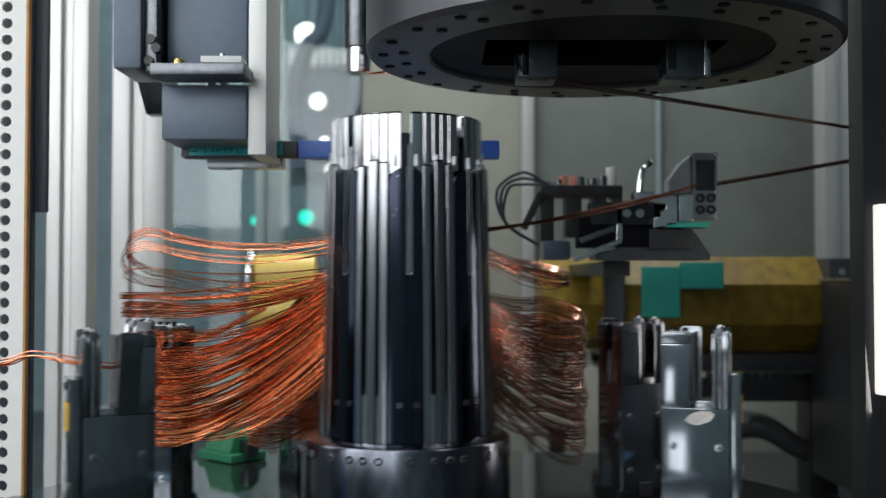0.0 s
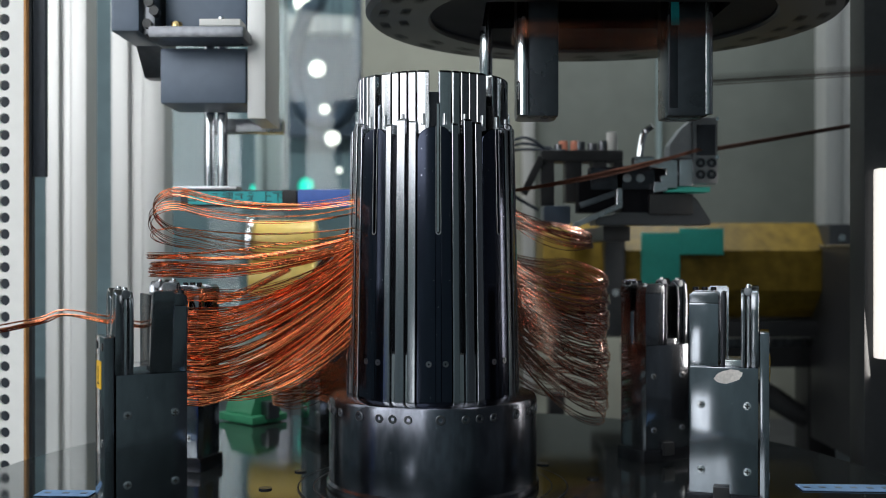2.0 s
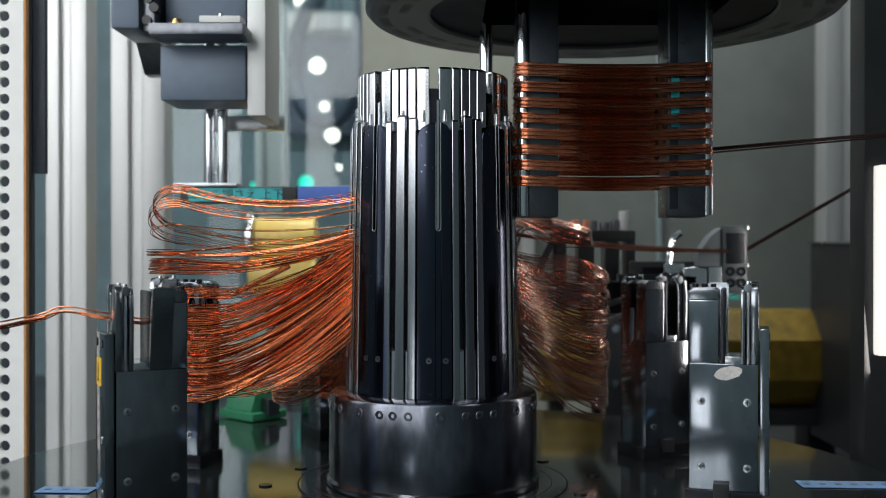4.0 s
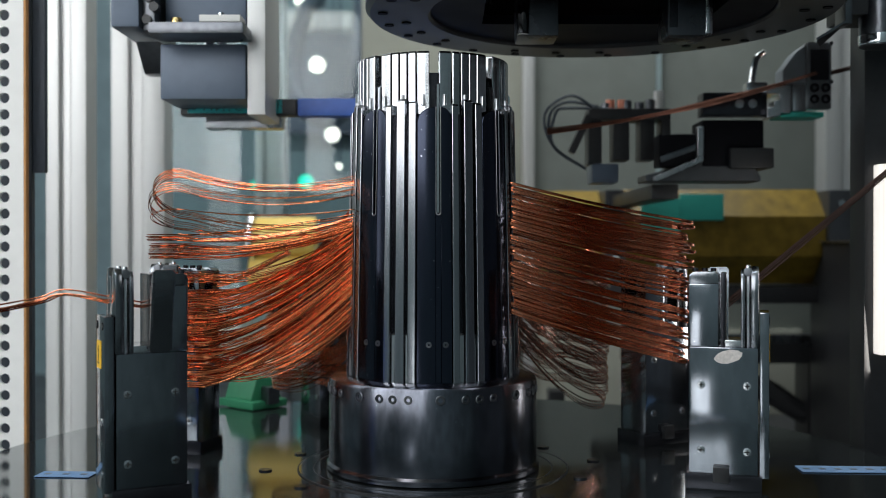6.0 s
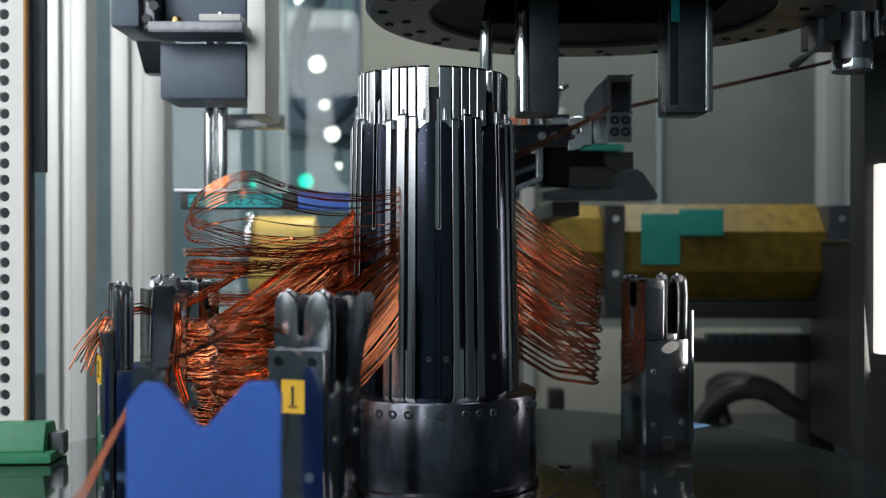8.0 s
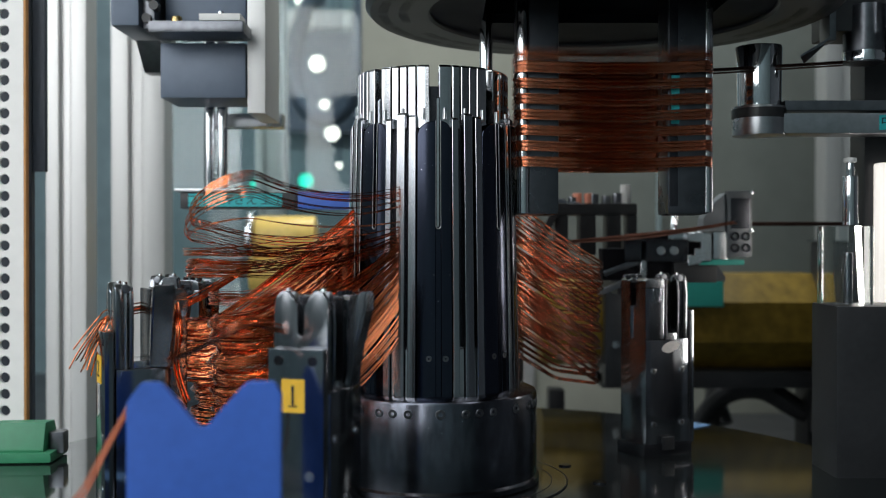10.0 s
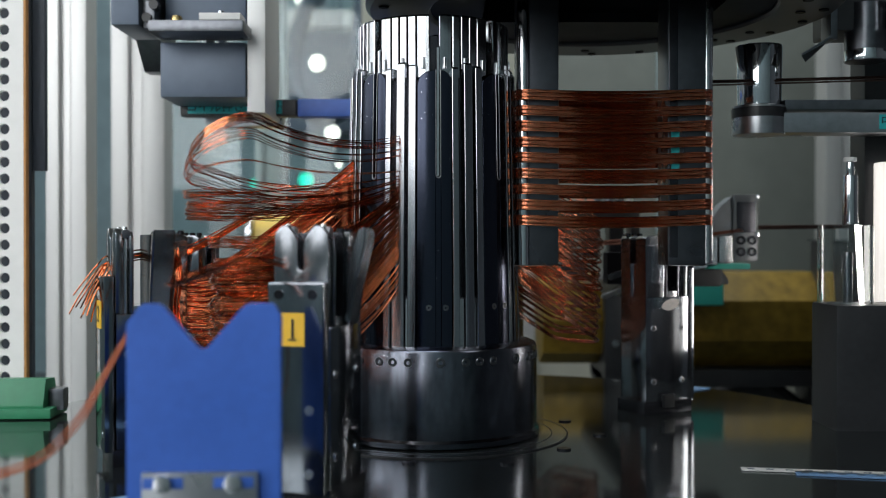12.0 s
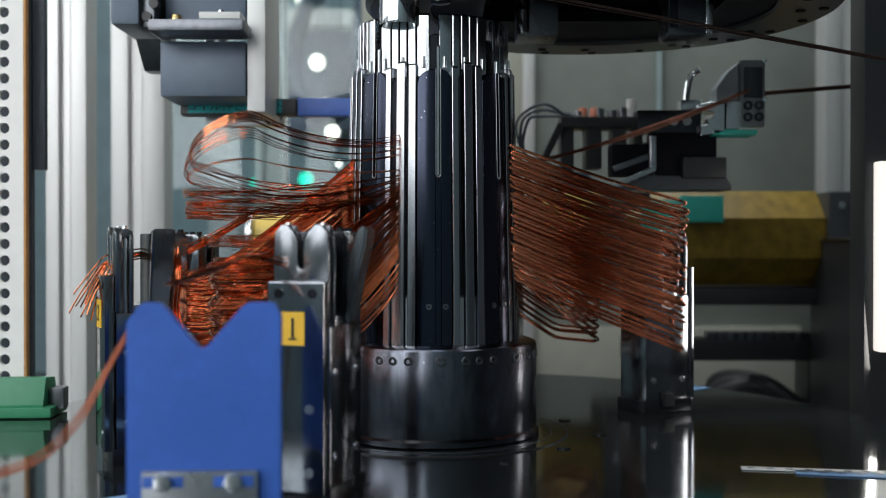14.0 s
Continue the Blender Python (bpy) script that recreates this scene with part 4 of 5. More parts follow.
# ---------------------------------------------------------------- hanging actuator at the back left
def actuator():
    ob = thing("press_cylinder", "grey blue pneumatic slide unit hung from the frame", "actuator")
    y = 0.12
    part("housing", bx(B(), -0.2637, -0.1811, y, y + 0.07, 0.3391, 0.3924, 0.003), GREY_PAINT, ob)
    part("upper_housing", bx(B(), -0.2599, -0.1816, y + 0.005, y + 0.07, 0.4065, 0.62, 0.003), GREY_PAINT, ob)
    part("cover", bx(B(), -0.3017, -0.2751, y - 0.03, y + 0.06, 0.4022, 0.62, 0.004), GREY_PAINT, ob)
    part("cover_edge", bx(B(), -0.2751, -0.2631, y - 0.02, y + 0.06, 0.4011, 0.62, 0.003), DARK_STEEL, ob)
    bm = B()
    plate_shape(bm, [(y, 0.3946), (y + 0.05, 0.3946), (y + 0.05, 0.3685), (y + 0.03, 0.3685)], -0.2871, -0.2637)
    part("gusset", bm, DARK_STEEL, ob)
    part("back_plate", bx(B(), -0.1805, -0.1631, y + 0.004, y + 0.09, 0.325, 0.62, 0.001), ALU, ob, "bright aluminium side plate")
    part("shelf", bx(B(), -0.2626, -0.1746, y - 0.045, y - 0.001, 0.3935, 0.4043, 0.0025), DARK_STEEL, ob, "dark angled shelf")
    part("sensor_block", bx(B(), -0.2164, -0.1784, y - 0.042, y - 0.015, 0.4049, 0.4114, 0.001), WHITE, ob, "white sensor block")
    part("sensor_screw", cy(B(), (-0.1985, y - 0.03, 0.4109), (-0.1985, y - 0.03, 0.4152), 0.003, None, 12), STEEL, ob)
    part("fitting", cy(B(), (-0.2425, y - 0.02, 0.4043), (-0.2425, y - 0.02, 0.413), 0.0065, 0.005, 18, 0.001), BRASS, ob, "round brass fitting")
    for u, v in ((-0.268, 0.4315), (-0.2631, 0.4228), (-0.2697, 0.4109)):
        part("bolt", cy(B(), (u, y - 0.025, v), (u, y - 0.014, v), 0.0045, None, 12), BLACK, ob)
    part("rod_plate", bx(B(), -0.2436, -0.1621, 0.222, 0.25, 0.3228, 0.337, 0.002), GREY_STEEL, ob)
    return ob


actuator()


def press_arm():
    ob = thing("press_slide", "black press slide with teal label and blue end on twin rods", "actuator slide")
    y = 0.19
    part("slide_bar", bx(B(), -0.2624, -0.142, y, y + 0.02, -0.00872, 0.00872, 0.003), BLACK, ob)
    part("label_tape", bx(B(), -0.2537, -0.1571, y - 0.001, y - 0.0002, -0.0064, 0.00698), TEAL, ob, "teal label tape with black writing")
    text_part("writing", "\u30b3\u30a4\u30eb\u62bc\u3055\u3048 \u4e0a\u4e0b", 0.01221, INK, ob, pose(-0.2054, y - 0.0013, 0), "black label writing")
    part("blue_end", bx(B(), -0.1414, 0.0673, y, y + 0.02, -0.0093, 0.0093, 0.003), BLUE, ob, "blue plastic end piece")
    part("top_plate", bx(B(), -0.267, -0.2031, y - 0.004, y + 0.024, 0.00872, 0.01221, 0.001), GREY_STEEL, ob)
    for x in (-0.2345, -0.2211):
        part("rod", cy(B(), (x, y + 0.012, 0.01221), (x, y + 0.012, 0.36), 0.0055), CHROME, ob, "chrome guide rod")
    return ob


arm = press_arm()


# ---------------------------------------------------------------- wire gripper at the back
def strand(bm, p0, p1, n, r, spread, seed, sag=0.0):
    rng = random.Random(seed)
    p0, p1 = Vector(p0), Vector(p1)
    for i in range(n):
        off = Vector((0, rng.uniform(-1, 1), rng.uniform(-1, 1))) * spread
        pts = [p0.lerp(p1, q / 10) + off * (0.7 + 0.3 * math.cos(q + i)) + Vector((0, 0, -sag * 4 * (q / 10) * (1 - q / 10))) for q in range(11)]
        tube(bm, pts, r, 5)
    return bm


def plate_outline(bm, out, y0, y1):
    """A plate with its outline in (x, z), thick from y0 to y1."""
    f = bm.faces.new([bm.verts.new((x, y0, z)) for x, z in out])
    e = bmesh.ops.extrude_face_region(bm, geom=[f])["geom"]
    bmesh.ops.translate(bm, vec=(0, y1 - y0, 0), verts=[v for v in e if isinstance(v, bmesh.types.BMVert)])
    bmesh.ops.recalc_face_normals(bm, faces=bm.faces[:])
    bmesh.ops.bevel(bm, geom=bm.edges[:], offset=0.0007, segments=1, affect="EDGES")
    return bm


def gripper():
    ob = thing("wire_gripper", "dark steel wire gripper jaw with bright notched lug", "gripper")
    jaw = part("jaw", bx(B(), -0.0070, 0.0190, -0.018, -0.004, -0.031, 0.039, 0.0028), JAW_STEEL, ob, "dark grey jaw plate")
    part("jaw_face", bx(B(), -0.0035, 0.0160, -0.0186, -0.0178, -0.001, 0.031, 0.0003), BLACK_OXIDE, jaw, "dark inset face")
    for x in (0.0005, 0.0120):
        for z in (-0.0210, -0.0090):
            part("jaw_screw", lathe_y(0.0022, 0.0048, 0.0022), BLACK_OXIDE, jaw).location = (x, -0.0200, z)
    for z in (0.037, -0.003):
        part("pin", cy(B(), (0.0176, -0.0165, z), (0.0176, -0.0205, z), 0.0022, None, 12, 0.0006), CHROME, jaw, "bright pin head")
    bm = B()
    plate_outline(bm, ((-0.0072, 0.037), (-0.0068, -0.004), (-0.031, -0.004), (-0.031, 0.010), (-0.018, 0.028)), -0.014, 0.012)
    part("gusset", bm, DARK_PLATE, ob, "sloping steel gusset")
    part("jaw_block", bx(B(), -0.0210, -0.0066, -0.016, 0.018, -0.033, -0.0045, 0.0015), STEEL, ob, "bright ground steel block")
    bm = B()
    plate_outline(bm, ((-0.022, -0.006), (-0.022, -0.036), (-0.047, -0.040), (-0.047, -0.029), (-0.040, -0.028), (-0.040, -0.022), (-0.034, -0.021), (-0.034, -0.015), (-0.047, -0.014), (-0.047, -0.006), (-0.036, -0.004)), -0.014, 0.016)
    part("notched_lug", bm, STEEL, ob, "bright notched lug plate")
    part("pad", bx(B(), -0.034, 0.012, -0.014, 0.02, -0.039, -0.0335, 0.001), GREEN_TAPE, ob, "green pad under the jaw")
    bar = part("slide_bar", bx(B(), -0.112, -0.0445, -0.006, 0.020, -0.036, -0.012, 0.0015), BLACK_OXIDE, ob, "dark slide bar")
    for x in (-0.060, -0.074):
        part("bar_screw", cy(B(), (x, -0.0058, -0.024), (x, -0.0085, -0.024), 0.0045, None, 16, 0.0006), GREY_STEEL, bar)
    part("lever_base", bx(B(), -0.066, -0.0445, -0.006, 0.014, -0.0118, -0.001, 0.0015), STEEL, ob, "bright lever base block")
    part("lever", tube(B(), smooth_line([(-0.0600, 0.0, -0.012), (-0.0585, 0.0, 0.006), (-0.0555, 0.0, 0.022), (-0.0520, -0.001, 0.0275), (-0.0465, -0.004, 0.0315)], 4), 0.0036, 10), CHROME, ob, "bright bent lever")
    return ob


def slide_carriage():
    ob = thing("slide_carriage", "black slide carriage with a bright bent bracket", "slide carriage")
    part("carriage", bx(B(), -0.078, -0.012, 0.002, 0.05, -0.060, -0.010, 0.004), FACE_BLACK, ob)
    part("clamp_block", bx(B(), -0.050, -0.004, -0.006, 0.04, -0.062, -0.0405, 0.002), BLACK, ob)
    bm = B()
    plate_outline(bm, ((-0.078, -0.018), (-0.078, -0.055), (-0.125, -0.075), (-0.130, -0.075), (-0.130, -0.071), (-0.0845, -0.0515), (-0.0845, -0.018)), -0.006, 0.004)
    part("plate_edge", bm, GREY_STEEL, ob, "bright bent plate edge")
    part("bracket_web", bx(B(), -0.124, -0.0848, -0.001, 0.030, -0.060, -0.026, 0.002), FACE_BLACK, ob, "dark bracket web")
    part("web_rib", bx(B(), -0.020, 0.020, -0.0035, -0.0012, -0.0030, 0.0030, 0.0008, pose(-0.104, 0, -0.046, 0, -20, 0)), DARK_STEEL, ob)
    return ob


def valve_rack():
    ob = thing("valve_rack", "black valve rack with small knobs on a tapered base", "valve rack")
    bm = B()
    plate_outline(bm, ((-0.080, -0.060), (-0.006, -0.040), (0.001, -0.044), (0.017, -0.068), (0.017, -0.073), (-0.105, -0.073), (-0.105, -0.066)), 0.004, 0.054)
    part("base_wedge", bm, HEAD_STEEL, ob, "dark tapered base")
    part("stage_block", bx(B(), -0.076, -0.008, 0.006, 0.052, -0.058, -0.022, 0.003), BLACK, ob, "black stage block")
    # open rear frame with legs, caps and knobs
    rear = part("rear_frame", bx(B(), -0.158, -0.066, 0.06, 0.10, -0.001, 0.012, 0.003), BLACK, ob, "black rear frame")
    for x0, x1, z1 in ((-0.158, -0.143, -0.050), (-0.130, -0.112, -0.046), (-0.100, -0.084, -0.046), (-0.076, -0.066, -0.040)):
        part("frame_leg", bx(B(), x0, x1, 0.062, 0.096, z1, -0.0005, 0.002), BLACK, rear)
    part("slant_leg", bx(B(), -0.004, 0.004, 0.058, 0.070, -0.026, 0.020, 0.0015, pose(-0.166, 0, -0.014, 0, 26, 0)), BLACK, rear)
    part("valve_block", bx(B(), -0.156, -0.126, 0.050, 0.095, -0.072, -0.0505, 0.004), GREY_PAINT, rear, "grey blue valve block")
    for k, (x, h) in enumerate(((-0.150, 0.018), (-0.136, 0.020), (-0.112, 0.023), (-0.098, 0.021), (-0.086, 0.024))):
        part("fitting", cy(B(), (x, 0.08, 0.0121), (x, 0.08, h), 0.0055, None, 14, 0.001), DARK_STEEL, rear)
    for x in (-0.131, -0.118):
        part("knob", cy(B(), (x, 0.08, 0.0121), (x, 0.08, 0.024), 0.005, None, 16, 0.002), SALMON, rear, "salmon pink knob")
    part("knob", cy(B(), (-0.076, 0.08, 0.0121), (-0.076, 0.08, 0.034), 0.006, None, 16, 0.002), WHITE, rear, "white knob")
    for k in range(3):
        part("hose", tube(B(), smooth_line([(-0.150 + 0.01 * k, 0.07, 0.012), (-0.178, 0.06 + 0.008 * k, 0.026 - 0.006 * k), (-0.207 + 0.006 * k, 0.06, 0.006), (-0.198, 0.06, -0.03), (-0.160, 0.07, -0.055)], 6), 0.0018, 6), CABLE, rear)
    part("mount", bx(B(), -0.09, -0.06, 0.05, 0.42, -0.090, -0.0735, 0.002), BLACK, ob)
    return ob


def lead_strand():
    ob = thing("lead_wires", "thin brown copper wires drawn from the column to the gripper", "wire bundle", "lead wires")
    for i in range(8):
        part("wire", strand(B(), (0, 0, 0), (0.30, 0, 0), 1, 0.0006, 0.0030, 31 + i, 0.007), LEAD_BROWN, ob)
    return ob


grip, stage, rack, leads = gripper(), slide_carriage(), valve_rack(), lead_strand()


def feed_wire(seed, n=5, spread=0.0022, material=None):
    ob = thing("feed_wire", "taut strand of dark brown copper feed wire", "wire", "feed wires")
    for i in range(n):
        part("strand", strand(B(), (0, 0, 0), (1.6, 0, 0), 1, 0.0008, spread, seed * 10 + i, 0.004), material or FEED, ob)
    return ob


feed_grip, feed_nozzle, feed_coil = feed_wire(41, 6), feed_wire(42), feed_wire(43, 7, 0.0030)


# ---------------------------------------------------------------- amber wrapped drive
def roll():
    ob = thing("amber_drive", "amber film wrapped linear drive with green tape and dark end plates", "linear drive")
    y, r, zc = 0.62, 0.068, -0.060
    bm = cy(B(), (0.2576, y, zc), (0.5382, y, zc), r * 1.06, None, 8, 0.005)
    bmesh.ops.rotate(bm, matrix=Matrix.Rotation(radians(22.5), 3, "X"), cent=(0, y, zc), verts=bm.verts[:])
    part("drum", bm, AMBER, ob, "", 40)
    part("drum_inner", cy(B(), (0.1473, y, zc), (0.2356, y, zc), r * 0.97, None, 8, 0.004), AMBER, ob)
    for a, b in ((0.2308, 0.2592), (0.5382, 0.5713)):
        plate = part("end_plate", bx(B(), a, b, y - 0.075, y + 0.07, zc - 0.09, zc + 0.064, 0.004), HEAD_STEEL, ob, "dark grey end plate")
        for z in (zc - 0.03, zc + 0.045):
            part("bolt", cy(B(), ((a + b) / 2, y - 0.074, z), ((a + b) / 2, y - 0.079, z), 0.005, None, 12), STEEL, plate)
    part("green_tape", bx(B(), 0.2818, 0.3343, y - r - 0.0045, y - r + 0.002, zc - 0.018, zc + 0.052, 0.001), GREEN_TAPE, ob, "green tape patch")
    part("green_tape", bx(B(), 0.3343, 0.3945, y - r - 0.0045, y - r + 0.002, zc + 0.022, zc + 0.058, 0.001), GREEN_TAPE, ob, "green tape patch")
    part("base_beam", bx(B(), 0.2308, 0.5713, y - 0.05, y + 0.06, zc - 0.094, zc - 0.070, 0.004), BLACK, ob)
    return ob


drive = roll()


# ---------------------------------------------------------------- wire nozzle and tension arm
def nozzle():
    ob = thing("wire_nozzle", "dark and chrome wire nozzle with an orange wire turn", "wire nozzle")
    part("body", cy(B(), (0, 0, 0.048), (0, 0, 0.20), 0.026, None, 32, 0.002), DARK_STEEL, ob, "dark ribbed body")
    for k in range(5):
        part("rib", lathe(B(), [(0.0255, 0.052 + 0.006 * k), (0.0275, 0.052 + 0.006 * k), (0.0275, 0.055 + 0.006 * k), (0.0255, 0.055 + 0.006 * k)], 32), BLACK_OXIDE, ob)
    part("neck", cy(B(), (0, 0, 0.022), (0, 0, 0.048), 0.016, None, 28, 0.001), CHROME, ob, "chrome neck")
    part("roller", cy(B(), (0.008, 0, 0.0), (0.008, 0, 0.022), 0.020, None, 28, 0.002), CHROME, ob, "chrome roller")
    part("flange", cy(B(), (0.006, 0, 0.019), (0.006, 0, 0.024), 0.025, None, 28, 0.001), DARK_STEEL, ob)
    part("finger", cy(B(), (0.085, 0.0, 0.010), (0.085, 0.0, 0.036), 0.0125, None, 24, 0.001), CHROME, ob, "chrome finger")
    part("finger_sleeve", cy(B(), (0.085, 0.0, 0.036), (0.085, 0.0, 0.12), 0.0145, None, 24, 0.001), DARK_STEEL, ob)
    for i in range(7):
        part("wire_lead", strand(B(), (0.010, -0.0215, 0.011), (0.085, -0.0135, 0.012), 1, 0.0006, 0.0030, 61 + i, 0.001), COPPER, ob, "orange copper wire leaving the roller")
    part("wire_turn", lathe(B(), [(0.0202, 0.006), (0.0222, 0.007), (0.0222, 0.015), (0.0202, 0.016)], 28), COPPER, ob, "orange copper wire turn")
    ob.children[-1].location = (0.008, 0, 0)
    return ob


noz = nozzle()


def press_nozzle():
    ob = thing("chrome_nozzle", "polished chrome nozzle under a dark collar", "nozzle")
    part("sleeve", cy(B(), (0, 0, 0), (0, 0, 0.032), 0.0158, None, 36, 0.0015), CHROME, ob, "chrome sleeve")
    part("collar", cy(B(), (0, 0, 0.032), (0, 0, 0.20), 0.024, None, 36, 0.002), DARK_STEEL, ob, "dark steel collar")
    part("side_rod", cy(B(), (0.032, 0.01, 0.020), (0.032, 0.01, 0.20), 0.008, None, 20, 0.001), DARK_STEEL, ob)
    return ob


noz_plain = press_nozzle()


def side_nozzle():
    ob = thing("wire_guide_unit", "black and chrome wire guide unit with a thin blade", "wire guide")
    part("block", bx(B(), -0.020, 0.10, -0.01, 0.05, 0.026, 0.22, 0.003), BLACK, ob)
    part("chrome_cup", cy(B(), (0.008, 0, 0.0), (0.008, 0, 0.05), 0.017, None, 28, 0.002), DARK_STEEL, ob)
    part("chrome_ring", cy(B(), (0.008, 0, 0.001), (0.008, 0, 0.010), 0.0175, None, 28, 0.001), CHROME, ob)
    part("large_cup", cy(B(), (0.045, -0.02, 0.026), (0.045, -0.02, 0.20), 0.026, None, 32, 0.002), CHROME, ob)
    bm = B()
    f = bm.faces.new([bm.verts.new(p) for p in ((-0.050, -0.01, 0.004), (-0.024, -0.012, 0.020), (-0.020, 0.01, 0.020), (-0.040, 0.01, 0.002))])
    e = bmesh.ops.extrude_face_region(bm, geom=[f])["geom"]
    bmesh.ops.translate(bm, vec=(0, 0, 0.002), verts=[v for v in e if isinstance(v, bmesh.types.BMVert)])
    bmesh.ops.recalc_face_normals(bm, faces=bm.faces[:])
    part("blade", bm, DARK_STEEL, ob)
    part("blade_stem", bx(B(), -0.026, -0.020, -0.012, 0.012, 0.018, 0.08, 0.001), DARK_STEEL, ob)
    return ob


guide_unit = side_nozzle()


def tension_arm():
    ob = thing("tension_lever", "steel tension lever with a chrome roller and teal label", "tension lever")
    part("roller", cy(B(), (0, 0, 0.026), (0, 0, 0.080), 0.0195, 0.0205, 32, 0.002), CHROME, ob, "chrome roller")
    part("hub", cy(B(), (0, 0, 0.0), (0, 0, 0.026), 0.0235, None, 32, 0.002), GREY_STEEL, ob)
    part("hub_band", cy(B(), (0, 0, 0.015), (0, 0, 0.024), 0.0238, None, 32, 0.001), BLACK, ob)
    part("lower_bar", bx(B(), 0.0, 0.30, -0.016, 0.016, 0.001, 0.019, 0.002), GREY_STEEL, ob)
    part("upper_bar", bx(B(), 0.02, 0.30, -0.010, 0.012, 0.022, 0.031, 0.001), DARK_STEEL, ob)
    part("label_tape", bx(B(), 0.101, 0.155, -0.0172, -0.0162, 0.004, 0.017), TEAL, ob, "teal label tape with black writing")
    text_part("writing", "\u4e2d\u9593\u30af", 0.0115, INK, ob, pose(0.119, -0.0175, 0.0105), "black label writing")
    return ob


lever = tension_arm()


def sensor_tube():
    ob = thing("acrylic_cylinder", "clear acrylic cylinder with a chrome piston rod on a black block", "air cylinder")
    part("block", bx(B(), -0.019, 0.06, -0.03, 0.03, -0.20, 0.0, 0.003), BLACK, ob)
    part("inner_rod", cy(B(), (0.002, 0, 0.0005), (0.002, 0, 0.045), 0.004, None, 16, 0.0005), DARK_STEEL, ob)
    part("clear_tube", lathe(B(), [(0.0205, 0.0005), (0.0235, 0.0005), (0.0235, 0.068), (0.0205, 0.068)], 48), CLEAR, ob, "clear acrylic tube")
    part("rod", cy(B(), (0.004, 0, 0.069), (0.004, 0, 0.112), 0.0065, None, 20, 0.001), CHROME, ob, "chrome piston rod")
    part("rod_tip", cy(B(), (0.004, 0, 0.112), (0.004, 0, 0.124), 0.0035, None, 16, 0.001), CHROME, ob)
    part("tip_cap", cy(B(), (0.004, 0, 0.124), (0.004, 0, 0.128), 0.0055, None, 16, 0.001), WHITE, ob, "white tip")
    return ob


cyl = sensor_tube()


# ---------------------------------------------------------------- motions
# seconds, across and up in metres, at the depth of each slide
GRIP = [(0, 0.2812, 0.2974), (2.8, 0.2812, 0.2974), (2.9, 0.2573, 0.2407), (3.0, 0.2979, 0.1749), (3.2, 0.3081, 0.1689), (4.6, 0.329, 0.2347),
        (5.3, 0.4038, 0.377), (5.6, 0.4038, 0.377), (5.8, 0.4026, 0.3734), (6.0, 0.3996, 0.3716), (6.1, 0.3649, 0.3554), (6.2, 0.3171, 0.3393),
        (6.3, 0.2908, 0.3303), (6.5, 0.2812, 0.3285), (6.9, 0.2812, 0.3285), (7.0, 0.2704, 0.3351), (7.1, 0.2214, 0.3369), (7.3, 0.1927, 0.3369),
        (8.2, 0.1915, 0.3369), (9.4, 0.2573, 0.2646), (10.2, 0.3231, 0.2108), (12.4, 0.3231, 0.2108), (12.5, 0.3243, 0.261), (12.6, 0.3248, 0.3232),
        (12.8, 0.3284, 0.3483), (13.0, 0.3302, 0.3501), (14, 0.3302, 0.3501)]
DRIVE = [(0, 0.2289), (2.8, 0.2289), (2.9, 0.168), (3.0, 0.095), (3.2, 0.0843), (4.6, 0.168),
        (5.3, 0.2708), (6.0, 0.2708), (6.3, 0.2555), (6.5, 0.2495), (8.2, 0.2487), (9.4, 0.1985),
        (10.2, 0.1452), (12.4, 0.1566), (12.5, 0.1855), (12.7, 0.2365), (12.9, 0.2746), (13.1, 0.2746),
        (13.4, 0.2654), (14, 0.2647)]
PRESS = [(0, 0.3384), (0.4, 0.3384), (0.5, 0.3151), (0.6, 0.2675), (0.7, 0.2512), (4.0, 0.2512),
        (4.6, 0.3413), (6.8, 0.3401), (6.9, 0.2965), (7.0, 0.2454), (7.1, 0.2436), (11.5, 0.2436),
        (11.6, 0.2628), (11.7, 0.2744), (11.8, 0.3384), (14, 0.3384)]
FORMER = [(0, 0.372), (1.2, 0.372), (1.3, 0.3533), (1.4, 0.3299), (1.5, 0.3089), (2.0, 0.3089),
        (2.1, 0.308), (3.0, 0.2519), (3.2, 0.2402), (4.2, 0.2084), (4.4, 0.1804), (5.38, 0.1804),
        (5.5, 0.3337), (5.6, 0.3627), (5.75, 0.372), (7.55, 0.372), (7.65, 0.3299), (7.75, 0.308),
        (8.2, 0.307), (10.2, 0.2201), (10.32, 0.214), (10.48, 0.1813), (10.55, 0.1799), (13.55, 0.1799),
        (13.75, 0.3299), (13.9, 0.358), (14, 0.3697)]
LEAD_END = [(0, 0.262), (2.8, 0.262), (3.0, 0.19), (3.2, 0.185), (5.3, 0.305), (6.0, 0.303), (6.5, 0.29), (7.3, 0.293), (8.2, 0.293), (10.2, 0.20), (12.4, 0.205), (13.0, 0.275), (14, 0.275)]
